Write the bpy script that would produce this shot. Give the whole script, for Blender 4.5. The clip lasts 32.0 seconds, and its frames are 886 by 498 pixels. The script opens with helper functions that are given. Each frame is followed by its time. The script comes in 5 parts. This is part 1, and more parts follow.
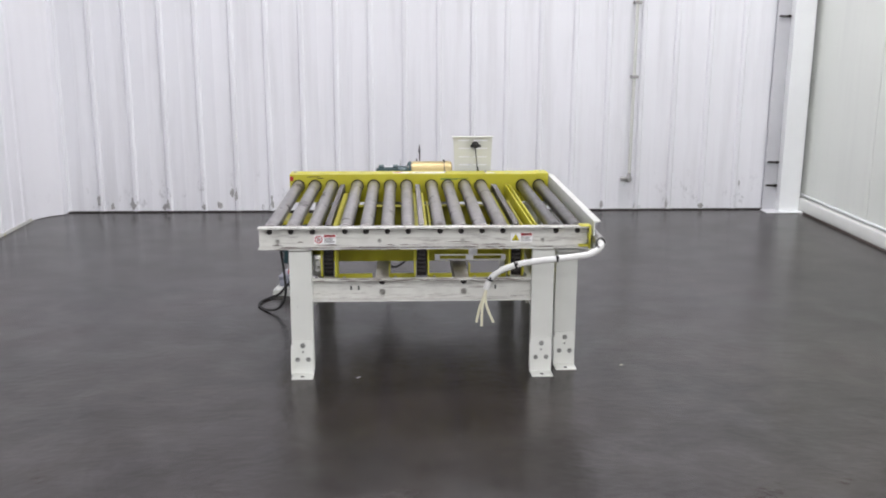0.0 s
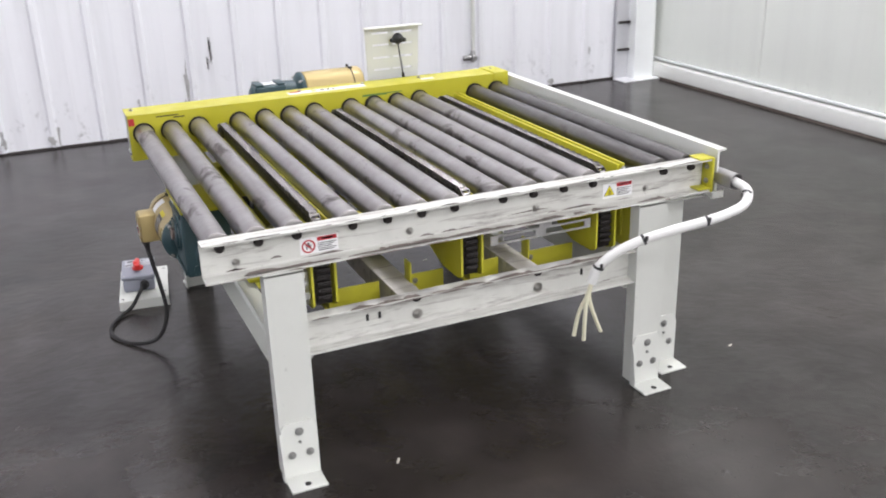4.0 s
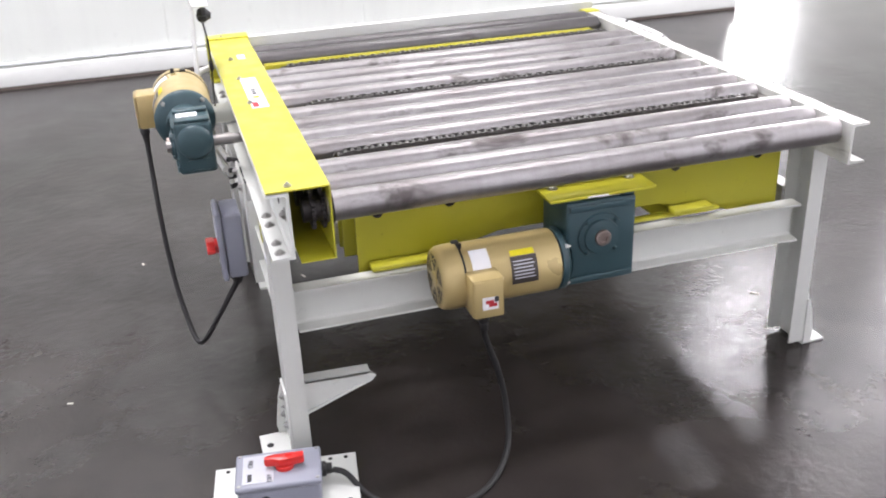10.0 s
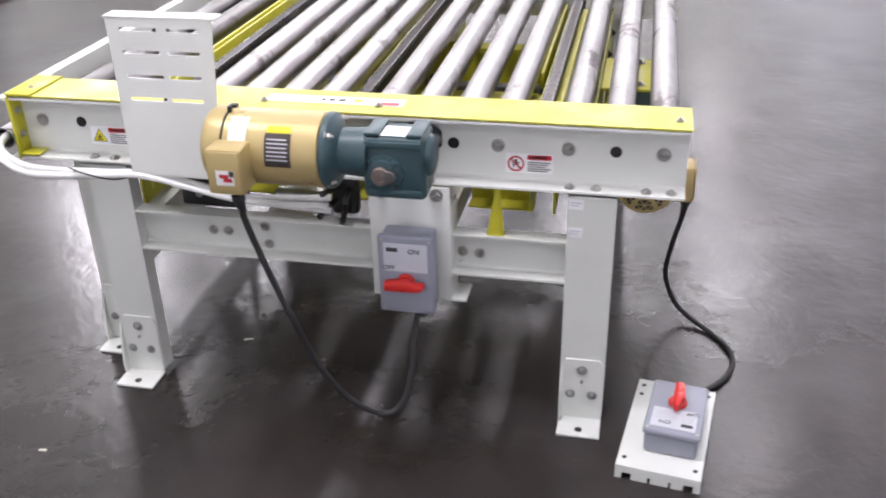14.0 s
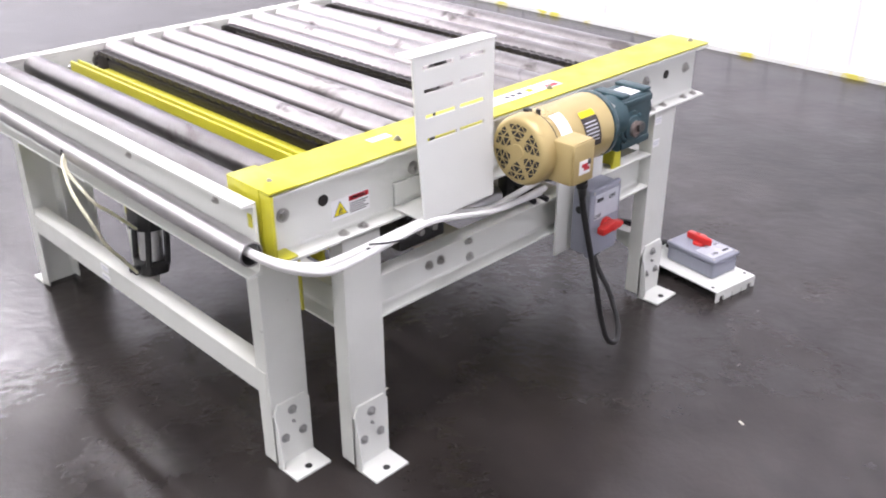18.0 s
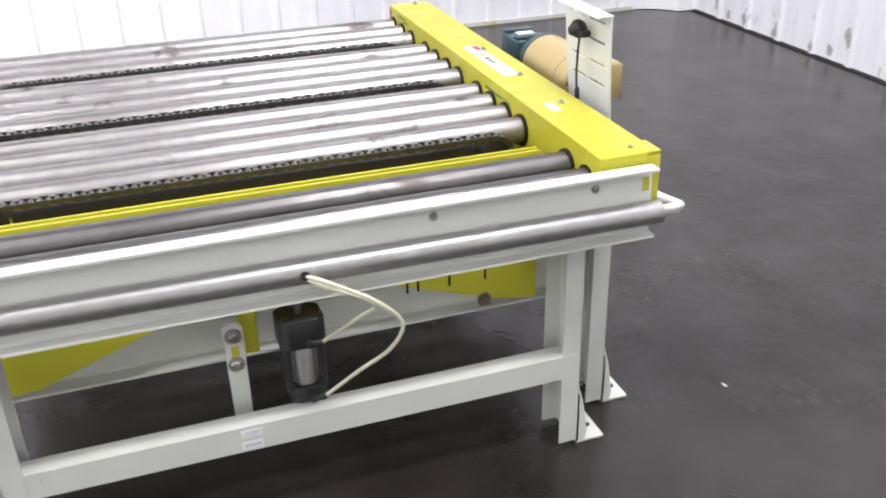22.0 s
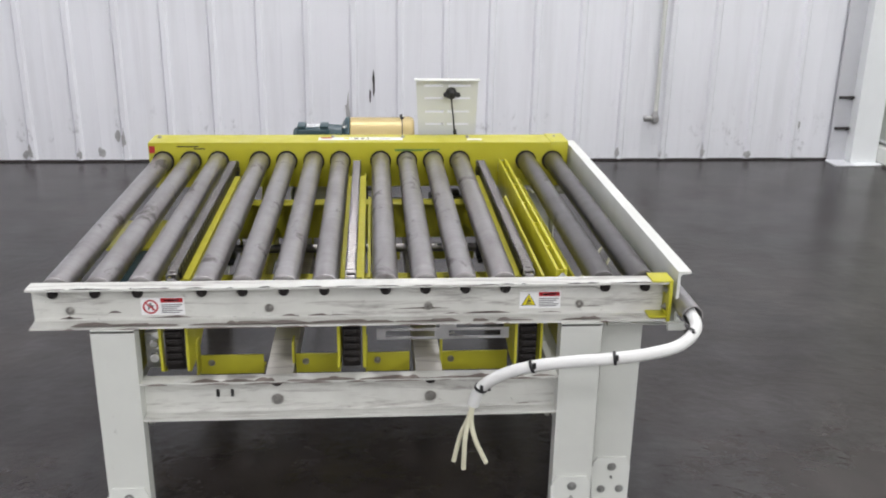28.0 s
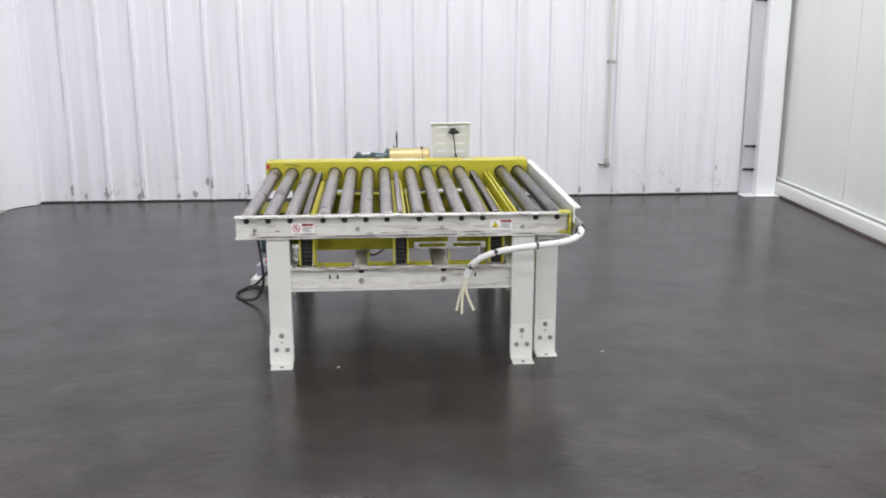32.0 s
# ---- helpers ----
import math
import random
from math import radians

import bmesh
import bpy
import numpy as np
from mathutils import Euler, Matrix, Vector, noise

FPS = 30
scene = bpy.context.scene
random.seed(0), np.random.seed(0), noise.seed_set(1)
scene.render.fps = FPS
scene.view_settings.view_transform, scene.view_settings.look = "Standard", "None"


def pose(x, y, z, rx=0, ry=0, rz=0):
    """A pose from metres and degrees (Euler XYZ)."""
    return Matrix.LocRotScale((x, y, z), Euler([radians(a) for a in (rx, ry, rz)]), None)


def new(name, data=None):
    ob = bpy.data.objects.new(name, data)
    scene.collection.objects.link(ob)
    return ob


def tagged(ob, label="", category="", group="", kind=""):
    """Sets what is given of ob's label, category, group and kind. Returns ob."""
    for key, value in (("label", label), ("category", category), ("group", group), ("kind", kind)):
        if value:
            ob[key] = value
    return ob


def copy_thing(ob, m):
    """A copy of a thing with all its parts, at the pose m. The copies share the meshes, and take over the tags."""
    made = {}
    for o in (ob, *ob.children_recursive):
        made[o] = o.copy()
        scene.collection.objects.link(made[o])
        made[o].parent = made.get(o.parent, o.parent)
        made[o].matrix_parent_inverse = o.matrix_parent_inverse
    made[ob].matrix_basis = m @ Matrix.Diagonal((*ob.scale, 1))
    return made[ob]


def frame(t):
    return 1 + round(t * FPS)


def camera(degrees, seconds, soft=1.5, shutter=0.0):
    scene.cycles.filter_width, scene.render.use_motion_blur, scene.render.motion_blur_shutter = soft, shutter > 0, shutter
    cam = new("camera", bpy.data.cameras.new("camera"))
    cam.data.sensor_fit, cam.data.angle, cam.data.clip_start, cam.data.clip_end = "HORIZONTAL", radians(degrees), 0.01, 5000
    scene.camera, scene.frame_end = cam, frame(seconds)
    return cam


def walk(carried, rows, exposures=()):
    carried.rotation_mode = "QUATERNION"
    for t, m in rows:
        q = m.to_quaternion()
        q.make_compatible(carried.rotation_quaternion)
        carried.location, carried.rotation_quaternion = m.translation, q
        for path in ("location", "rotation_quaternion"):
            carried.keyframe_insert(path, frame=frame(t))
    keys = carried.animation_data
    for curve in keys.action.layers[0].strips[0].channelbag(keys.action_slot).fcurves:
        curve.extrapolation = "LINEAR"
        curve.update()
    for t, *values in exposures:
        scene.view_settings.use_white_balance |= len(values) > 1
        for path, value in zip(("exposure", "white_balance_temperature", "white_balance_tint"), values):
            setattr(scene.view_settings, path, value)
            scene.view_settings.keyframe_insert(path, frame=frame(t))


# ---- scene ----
cam = camera(50.33, 32.0, soft=1.9, shutter=0.4)
PATH = [
    (0.0, 0.031, -0.022, 1.538, -2.54, -13.30, 0.20),
    (0.5, 0.049, 0.257, 1.530, -2.78, -14.43, 0.37),
    (1.0, 0.029, 0.607, 1.517, -2.97, -15.89, 0.22),
    (1.5, -0.009, 1.003, 1.503, -4.37, -16.29, 0.23),
    (2.0, -0.024, 1.385, 1.490, -3.98, -18.03, -0.27),
    (2.5, -0.151, 1.654, 1.483, -5.19, -19.95, -0.98),
    (3.0, -0.365, 1.810, 1.472, -11.74, -21.33, -1.59),
    (3.5, -0.630, 1.862, 1.461, -17.79, -21.68, -1.52),
    (5.5, -1.720, 2.695, 1.433, -46.30, -20.86, -1.34),
    (6.0, -1.951, 2.994, 1.423, -53.93, -20.81, -1.23),
    (6.5, -2.173, 3.292, 1.424, -59.53, -22.01, -2.45),
    (7.0, -2.278, 3.681, 1.410, -67.71, -22.74, -1.27),
    (7.5, -2.383, 4.018, 1.390, -75.13, -23.88, -2.09),
    (8.0, -2.465, 4.336, 1.401, -81.63, -24.32, -2.28),
    (8.5, -2.451, 4.676, 1.386, -88.92, -24.16, -2.07),
    (9.0, -2.451, 4.975, 1.387, -95.46, -24.67, -1.56),
    (9.5, -2.438, 5.267, 1.387, -99.13, -24.87, -2.99),
    (10.0, -2.315, 5.573, 1.381, -106.11, -25.36, -2.57),
    (10.5, -2.197, 5.856, 1.371, -114.91, -26.36, -1.61),
    (11.0, -2.046, 6.119, 1.376, -123.09, -27.11, -2.02),
    (11.5, -1.821, 6.395, 1.362, -133.23, -27.75, -2.65),
    (12.0, -1.606, 6.654, 1.386, -141.12, -29.23, -2.49),
    (12.5, -1.403, 6.860, 1.375, -145.63, -27.78, -4.33),
    (13.0, -1.060, 6.989, 1.406, -154.42, -28.96, -2.60),
    (13.5, -0.768, 7.093, 1.396, -162.59, -28.95, -1.36),
    (14.0, -0.490, 7.174, 1.384, -167.70, -28.43, -1.43),
    (14.5, -0.162, 7.168, 1.380, -173.78, -29.35, -1.32),
    (16.5, 0.995, 7.116, 1.403, -203.22, -30.16, 0.17),
    (17.0, 1.261, 7.070, 1.406, -208.90, -29.09, -0.73),
    (17.5, 1.506, 6.907, 1.404, -216.63, -28.02, -0.28),
    (18.0, 1.726, 6.736, 1.393, -224.72, -27.08, -0.18),
    (18.5, 1.939, 6.503, 1.386, -232.09, -26.43, -0.62),
    (19.0, 2.061, 6.213, 1.390, -241.84, -27.38, -0.33),
    (19.5, 2.185, 5.931, 1.395, -252.35, -28.76, -0.27),
    (20.0, 2.302, 5.628, 1.395, -259.35, -27.78, -0.14),
    (20.5, 2.350, 5.280, 1.367, -268.48, -26.68, 0.86),
    (21.0, 2.332, 4.994, 1.386, -276.44, -28.47, -0.17),
    (21.5, 2.383, 4.722, 1.389, -282.97, -27.47, -0.80),
    (22.0, 2.378, 4.468, 1.401, -288.49, -27.07, -1.40),
    (22.5, 2.334, 4.170, 1.413, -296.50, -26.43, -2.03),
    (23.0, 2.280, 3.891, 1.417, -304.04, -25.84, -1.17),
    (23.5, 2.172, 3.674, 1.411, -309.28, -25.01, -1.62),
    (24.0, 1.954, 3.442, 1.414, -317.92, -25.20, -1.49),
    (24.5, 1.742, 3.212, 1.407, -327.62, -25.38, -0.52),
    (25.0, 1.463, 3.049, 1.410, -337.36, -25.26, 0.45),
    (25.5, 1.181, 2.935, 1.420, -343.54, -25.88, -1.25),
    (26.0, 0.914, 2.798, 1.420, -349.99, -26.39, -1.00),
    (26.5, 0.649, 2.667, 1.429, -355.36, -25.82, -1.36),
    (28.5, 0.142, 1.735, 1.480, -364.99, -17.41, 1.31),
    (29.0, 0.150, 1.395, 1.488, -363.86, -16.31, 1.02),
    (29.5, 0.108, 1.049, 1.499, -363.95, -15.69, 1.12),
    (30.0, 0.061, 0.722, 1.507, -364.42, -15.54, 0.47),
    (30.5, 0.065, 0.426, 1.520, -363.38, -13.97, 0.56),
    (31.0, 0.028, 0.219, 1.518, -364.00, -13.59, 0.93),
    (31.5, 0.007, 0.084, 1.529, -363.49, -14.33, 0.23),
    (32.0, 0.024, 0.013, 1.538, -363.95, -14.15, -0.04),
]
EXPOSURES = [(0.0, -0.34, 6500, 10), (2.0, -0.28, 6500, 10), (3.5, -0.12, 6500, 10), (6.0, 0.0, 6500, 11), (7.0, 0.06, 6500, 11), (9.0, 0.36, 6480, 12), (11.0, 0.4, 6440, 14), (13.0, 0.3, 6410, 15), (14.0, 0.12, 6420, 15), (17.0, 0.44, 6400, 18), (19.0, 0.34, 6430, 14), (21.0, 0.2, 6460, 12), (23.0, 0.1, 6520, 9), (25.0, 0.0, 6520, 8), (26.0, -0.16, 6520, 8), (29.0, -0.42, 6500, 9), (30.0, -0.18, 6500, 10), (32.0, -0.24, 6500, 10)]
walk(cam, [(t, pose(x, y, z, 90 + pitch, 0, yaw) @ pose(0, 0, 0, 0, 0, roll)) for t, x, y, z, yaw, pitch, roll in PATH], EXPOSURES)

# ---- light: high-bay lamps and an added fill row under the ceiling, faint grey world ----
world = bpy.data.worlds.new("hall_air")
scene.world = world
world.use_nodes = True
world.node_tree.nodes["Background"].inputs[0].default_value = (0.8, 0.85, 1.0, 1)
world.node_tree.nodes["Background"].inputs[1].default_value = 0.015

CEILING = 6.6
LAMP_Z = 6.2
# the y 6.2 row is an unseen extra that brightens the back wall
ROWS_Y = {6.2: 160.0, 3.0: 50.0, -2.1: 92.0, -6.2: 205.0, -12.5: 150.0}
LAMPS = [(x, y) for x in (0.1, 2.8) for y in ROWS_Y] + [(x, y) for x in (-2.0, 5.6, 8.3) for y in (-2.1, -6.2, -12.5)]
for lx, ly in LAMPS:
    data = bpy.data.lights.new("high_bay_light", "AREA")
    data.shape, data.size, data.size_y = "RECTANGLE", 0.55, 1.3
    data.energy, data.color = ROWS_Y[ly] * (2.2 if lx > 8 else 0.7 if lx > 5 or lx < -1 else 1.0), (0.985, 0.965, 1.0)
    lamp = new("high_bay_light", data)
    lamp.matrix_world = pose(lx, ly, LAMP_Z)

# daylight through the translucent dock door far down the hall
data = bpy.data.lights.new("dock_door_daylight", "AREA")
data.shape, data.size, data.size_y, data.energy, data.color = "RECTANGLE", 3.4, 3.9, 1100.0, (0.97, 0.98, 1.0)
lamp = new("dock_door_daylight", data)
lamp.matrix_world = pose(13.9, -4.3, 2.1, 0, 90, 0)

# ---- mesh tools ----
def vec(*a):
    return Vector(a)


def box(bm, x0, x1, y0, y1, z0, z1, bevel=0.0, seg=2, m=None):
    tmp = bmesh.new()
    vs = [tmp.verts.new((x, y, z)) for x in (x0, x1) for y in (y0, y1) for z in (z0, z1)]
    for f in ((0, 1, 3, 2), (4, 6, 7, 5), (0, 4, 5, 1), (2, 3, 7, 6), (0, 2, 6, 4), (1, 5, 7, 3)):
        tmp.faces.new([vs[i] for i in f])
    bmesh.ops.recalc_face_normals(tmp, faces=tmp.faces[:])
    if bevel:
        bmesh.ops.bevel(tmp, geom=tmp.edges[:], offset=bevel, segments=seg, profile=0.5, affect="EDGES")
    merge(bm, tmp, m)
    return bm


def merge(bm, tmp, m=None):
    if m is not None:
        bmesh.ops.transform(tmp, matrix=m, verts=tmp.verts[:])
    back = {v: bm.verts.new(v.co) for v in tmp.verts}
    for f in tmp.faces:
        g = bm.faces.new([back[v] for v in f.verts])
        g.smooth = f.smooth
    tmp.free()


AX = {"x": (1, 2, 0), "y": (0, 2, 1), "z": (0, 1, 2)}


def prism(bm, poly, axis, a, b, bevel=0.0, m=None, holes=0):
    """A closed outline, in the two other axes, drawn out along an axis from a to b."""
    tmp = bmesh.new()
    i, j, k = AX[axis]
    rows = []
    for d in (a, b):
        row = []
        for p in poly:
            co = [0, 0, 0]
            co[i], co[j], co[k] = p[0], p[1], d
            row.append(tmp.verts.new(co))
        rows.append(row)
    n = len(poly)
    for q in range(n):
        tmp.faces.new((rows[0][q], rows[0][(q + 1) % n], rows[1][(q + 1) % n], rows[1][q]))
    tmp.faces.new(rows[0])
    tmp.faces.new(rows[1])
    bmesh.ops.recalc_face_normals(tmp, faces=tmp.faces[:])
    if bevel:
        bmesh.ops.bevel(tmp, geom=tmp.edges[:], offset=bevel, segments=2, profile=0.5, affect="EDGES")
    merge(bm, tmp, m)
    return bm


def frame_of(d):
    d = Vector(d).normalized()
    u = d.orthogonal().normalized()
    return u, d.cross(u)


def lathe(bm, p0, way, rings, n=28, caps=True):
    """Rings of (distance along way, radius) round the line from p0."""
    p0, way = Vector(p0), Vector(way).normalized()
    u, v = frame_of(way)
    loops = []
    for d, r in rings:
        c = p0 + way * d
        loops.append([bm.verts.new(c + (u * math.cos(2 * math.pi * k / n) + v * math.sin(2 * math.pi * k / n)) * r) for k in range(n)])
    for a, b in zip(loops, loops[1:]):
        for k in range(n):
            f = bm.faces.new((a[k], a[(k + 1) % n], b[(k + 1) % n], b[k]))
            f.smooth = True
    if caps:
        bm.faces.new(loops[0][::-1])
        bm.faces.new(loops[-1])
    return bm


def cyl(bm, p0, p1, r, n=24, chamfer=0.0):
    d = (Vector(p1) - Vector(p0)).length
    rings = [(0, r), (d, r)]
    if chamfer:
        rings = [(0, r - chamfer), (chamfer, r), (d - chamfer, r), (d, r - chamfer)]
    return lathe(bm, p0, Vector(p1) - Vector(p0), rings, n)


def pipe_ring(bm, p0, p1, r, inner, n=24):
    """A hollow tube with open ends."""
    d = (Vector(p1) - Vector(p0)).length
    return lathe(bm, p0, Vector(p1) - Vector(p0), [(0, inner), (0, r), (d, r), (d, inner), (0, inner)], n, caps=False)


def glide(points, steps=8):
    pts = [Vector(p) for p in points]
    pts = [pts[0] * 2 - pts[1]] + pts + [pts[-1] * 2 - pts[-2]]
    out = []
    for a, b, c, d in zip(pts, pts[1:], pts[2:], pts[3:]):
        for s in range(steps):
            t = s / steps
            out.append(0.5 * (2 * b + (c - a) * t + (2 * a - 5 * b + 4 * c - d) * t * t + (3 * b - a - 3 * c + d) * t ** 3))
    out.append(pts[-2])
    return out


def tube(bm, points, r, n=10, steps=8, smooth=True):
    pts = glide(points, steps) if smooth else [Vector(p) for p in points]
    u = (pts[1] - pts[0]).normalized().orthogonal().normalized()
    loops = []
    for i, p in enumerate(pts):
        d = (pts[min(i + 1, len(pts) - 1)] - pts[max(i - 1, 0)]).normalized()
        u = (u - d * u.dot(d)).normalized()
        v = d.cross(u)
        loops.append([bm.verts.new(p + (u * math.cos(2 * math.pi * k / n) + v * math.sin(2 * math.pi * k / n)) * r) for k in range(n)])
    for a, b in zip(loops, loops[1:]):
        for k in range(n):
            f = bm.faces.new((a[k], a[(k + 1) % n], b[(k + 1) % n], b[k]))
            f.smooth = True
    bm.faces.new(loops[0][::-1])
    bm.faces.new(loops[-1])
    return bm


def hexbolt(bm, at, way, r=0.009, h=0.006, washer=True):
    at, way = Vector(at), Vector(way).normalized()
    if washer:
        lathe(bm, at, way, [(0, r * 1.45), (0.002, r * 1.45)], 14)
        at = at + way * 0.002
    lathe(bm, at, way, [(0, r), (h * 0.75, r), (h, r * 0.85)], 6)
    lathe(bm, at + way * h, way, [(0, r * 0.5), (h * 0.7, r * 0.45)], 8)
    return bm


def channel(bm, axis, a, b, web, tip, lo, hi, t=0.006, ft=0.007, m=None):
    """A rolled channel along an axis: web at one side, two flanges to tip, between lo and hi. For axis x the outline is (y, z), for z it is (x, y) with the web along x."""
    s = 1 if tip > web else -1
    poly = [(web, lo), (tip, lo), (tip, lo + ft * 0.7), (web + s * (t + 0.004), lo + ft), (web + s * t, lo + ft + 0.004),
            (web + s * t, hi - ft - 0.004), (web + s * (t + 0.004), hi - ft), (tip, hi - ft * 0.7), (tip, hi), (web, hi)]
    if axis == "z":
        poly = [(q, p) for p, q in poly]
    return prism(bm, poly, axis, a, b, 0.0, m)


def part(name, bm, material, parent=None, label="", sharp=35):
    mesh = bpy.data.meshes.new(name)
    bmesh.ops.recalc_face_normals(bm, faces=bm.faces[:])
    bm.to_mesh(mesh)
    bm.free()
    mesh.materials.append(material)
    mesh.polygons.foreach_set("use_smooth", [True] * len(mesh.polygons))
    mesh.set_sharp_from_angle(angle=radians(sharp))
    ob = new(name, mesh)
    if parent is not None:
        ob.parent = parent
    if label:
        tagged(ob, label)
    return ob


def thing(name, label, category, group="", kind="", at=(0, 0, 0)):
    ob = new(name)
    ob.empty_display_size = 0.1
    return tagged(ob, label, category, group, kind)


def B():
    return bmesh.new()

# ---- materials ----
class Nodes:
    def __init__(self, name):
        self.mat = bpy.data.materials.new(name)
        self.mat.use_nodes = True
        self.t = self.mat.node_tree
        self.b = self.t.nodes["Principled BSDF"]
        self.co = self.t.nodes.new("ShaderNodeTexCoord").outputs["Object"]

    def node(self, kind, **values):
        n = self.t.nodes.new(kind)
        for key, value in values.items():
            n.inputs[key.replace("_", " ")].default_value = value
        return n

    def link(self, a, b):
        self.t.links.new(a, b)

    def scaled(self, s):
        n = self.node("ShaderNodeMapping")
        n.inputs["Scale"].default_value = s
        self.link(self.co, n.inputs["Vector"])
        return n.outputs[0]

    def noise(self, scale, detail=4.0, rough=0.55, stretch=None, warp=0.0):
        n = self.node("ShaderNodeTexNoise", Scale=scale, Detail=detail, Roughness=rough, Distortion=warp)
        self.link(self.scaled(stretch) if stretch else self.co, n.inputs["Vector"])
        return n.outputs["Fac"]

    def ramp(self, fac, stops):
        n = self.t.nodes.new("ShaderNodeValToRGB")
        while len(n.color_ramp.elements) < len(stops):
            n.color_ramp.elements.new(0.5)
        for e, (p, c) in zip(n.color_ramp.elements, stops):
            e.position = p
            e.color = (c, c, c, 1) if isinstance(c, (int, float)) else (*c, 1)
        self.link(fac, n.inputs["Fac"])
        return n.outputs["Color"]

    def mix(self, fac, a, b, mode="MIX"):
        n = self.t.nodes.new("ShaderNodeMix")
        n.data_type, n.blend_type = "RGBA", mode
        for socket, value in ((n.inputs["Factor"], fac), (n.inputs[6], a), (n.inputs[7], b)):
            if hasattr(value, "links"):
                self.link(value, socket)
            elif isinstance(value, (int, float)):
                socket.default_value = value
            else:
                socket.default_value = (*value, 1)
        return n.outputs[2]

    def math(self, op, a, b=0.5):
        n = self.t.nodes.new("ShaderNodeMath")
        n.operation = op
        for socket, value in ((n.inputs[0], a), (n.inputs[1], b)):
            if hasattr(value, "links"):
                self.link(value, socket)
            else:
                socket.default_value = value
        return n.outputs[0]

    def bump(self, height, strength, distance):
        n = self.node("ShaderNodeBump", Strength=strength, Distance=distance)
        self.link(height, n.inputs["Height"])
        self.link(n.outputs[0], self.b.inputs["Normal"])

    def set(self, **values):
        for key, value in values.items():
            socket = self.b.inputs[key.replace("_", " ")]
            if hasattr(value, "links"):
                self.link(value, socket)
            elif isinstance(value, tuple):
                socket.default_value = (*value, 1)
            else:
                socket.default_value = value
        return self.mat


def paint(name, colour, rough=0.42, dirt=0.5, dirt_colour=(0.06, 0.05, 0.045), metal=0.0, scale=1.0, coat=0.0):
    """Sprayed paint with grime in blotches, fine scuffs and a light orange peel."""
    k = Nodes(name)
    big = k.ramp(k.noise(7 * scale, 6, 0.65), [(0.45, 0.0), (0.78, dirt * 0.45)])
    scuff = k.ramp(k.noise(38 * scale, 5, 0.7, warp=0.6), [(0.66, 0.0), (0.74, dirt)])
    tone = k.mix(k.noise(2.3, 3), tuple(c * 0.94 for c in colour), tuple(min(1, c * 1.05) for c in colour))
    c = k.mix(big, tone, tuple(c * 0.55 + d * 0.4 for c, d in zip(colour, dirt_colour)))
    c = k.mix(scuff, c, dirt_colour)
    if dirt > 0.8:
        smear = k.ramp(k.noise(9, 6, 0.72, (0.45, 5.0, 4.0), 0.5), [(0.52, 0.0), (0.68, 0.75)])
        c = k.mix(smear, c, (0.15, 0.125, 0.115))
    k.bump(k.noise(420, 2), 0.06, 0.002)
    r = k.ramp(k.noise(14, 4), [(0.3, rough - 0.08), (0.7, rough + 0.12)])
    return k.set(Base_Color=c, Roughness=r, Metallic=metal, Coat_Weight=coat)


WHITE = paint("white_frame_paint", (0.60, 0.61, 0.57), 0.38, 0.30)
WHITE_WORN = paint("worn_white_frame_paint", (0.60, 0.60, 0.56), 0.42, 0.95, scale=1.3)
WHITE_GREASY = paint("greasy_white_frame_paint", (0.50, 0.48, 0.44), 0.45, 1.0, (0.10, 0.085, 0.075), scale=0.8)
WHITE_CLEAN = paint("clean_white_paint", (0.66, 0.67, 0.63), 0.36, 0.12)
KERB_WHITE = paint("bright_white_paint", (0.86, 0.88, 0.88), 0.40, 0.14)
KERB_PALE = paint("pale_kerb_paint", (0.66, 0.67, 0.64), 0.42, 0.25)
# grey for the recess beside the post; its shade is in this colour
SHADOW_GREY = paint("shaded_column_grey", (0.66, 0.665, 0.69), 0.5, 0.3)
YELLOW = paint("yellow_paint", (0.49, 0.46, 0.030), 0.36, 0.28, (0.12, 0.10, 0.01))
# dirtier yellow, with the shade under the rollers put into the colour
YELLOW_SHADED_DIRTY = paint("shaded_dirty_yellow_paint", (0.40, 0.375, 0.022), 0.42, 0.45, (0.06, 0.05, 0.01))
YELLOW_CHAIN = paint("greasy_yellow_paint", (0.48, 0.45, 0.030), 0.45, 0.75, (0.05, 0.045, 0.01))
GOLD = paint("gold_motor_paint", (0.47, 0.365, 0.16), 0.34, 0.22, (0.12, 0.09, 0.04), metal=0.25)
TEAL = paint("blue_green_gearbox_paint", (0.028, 0.062, 0.072), 0.36, 0.25, (0.02, 0.03, 0.03))
GREY_BOX = paint("grey_enclosure_paint", (0.27, 0.28, 0.33), 0.45, 0.12, (0.1, 0.1, 0.11))
RED = paint("red_plastic", (0.62, 0.025, 0.02), 0.35, 0.1)


def plain(name, colour, rough=0.5, metal=0.0, grain=60.0, vary=0.12, bump=0.0):
    k = Nodes(name)
    c = k.mix(k.noise(grain, 4), tuple(c * (1 - vary) for c in colour), tuple(min(1, c * (1 + vary)) for c in colour))
    if bump:
        k.bump(k.noise(grain * 4, 3), bump, 0.002)
    return k.set(Base_Color=c, Roughness=rough, Metallic=metal)


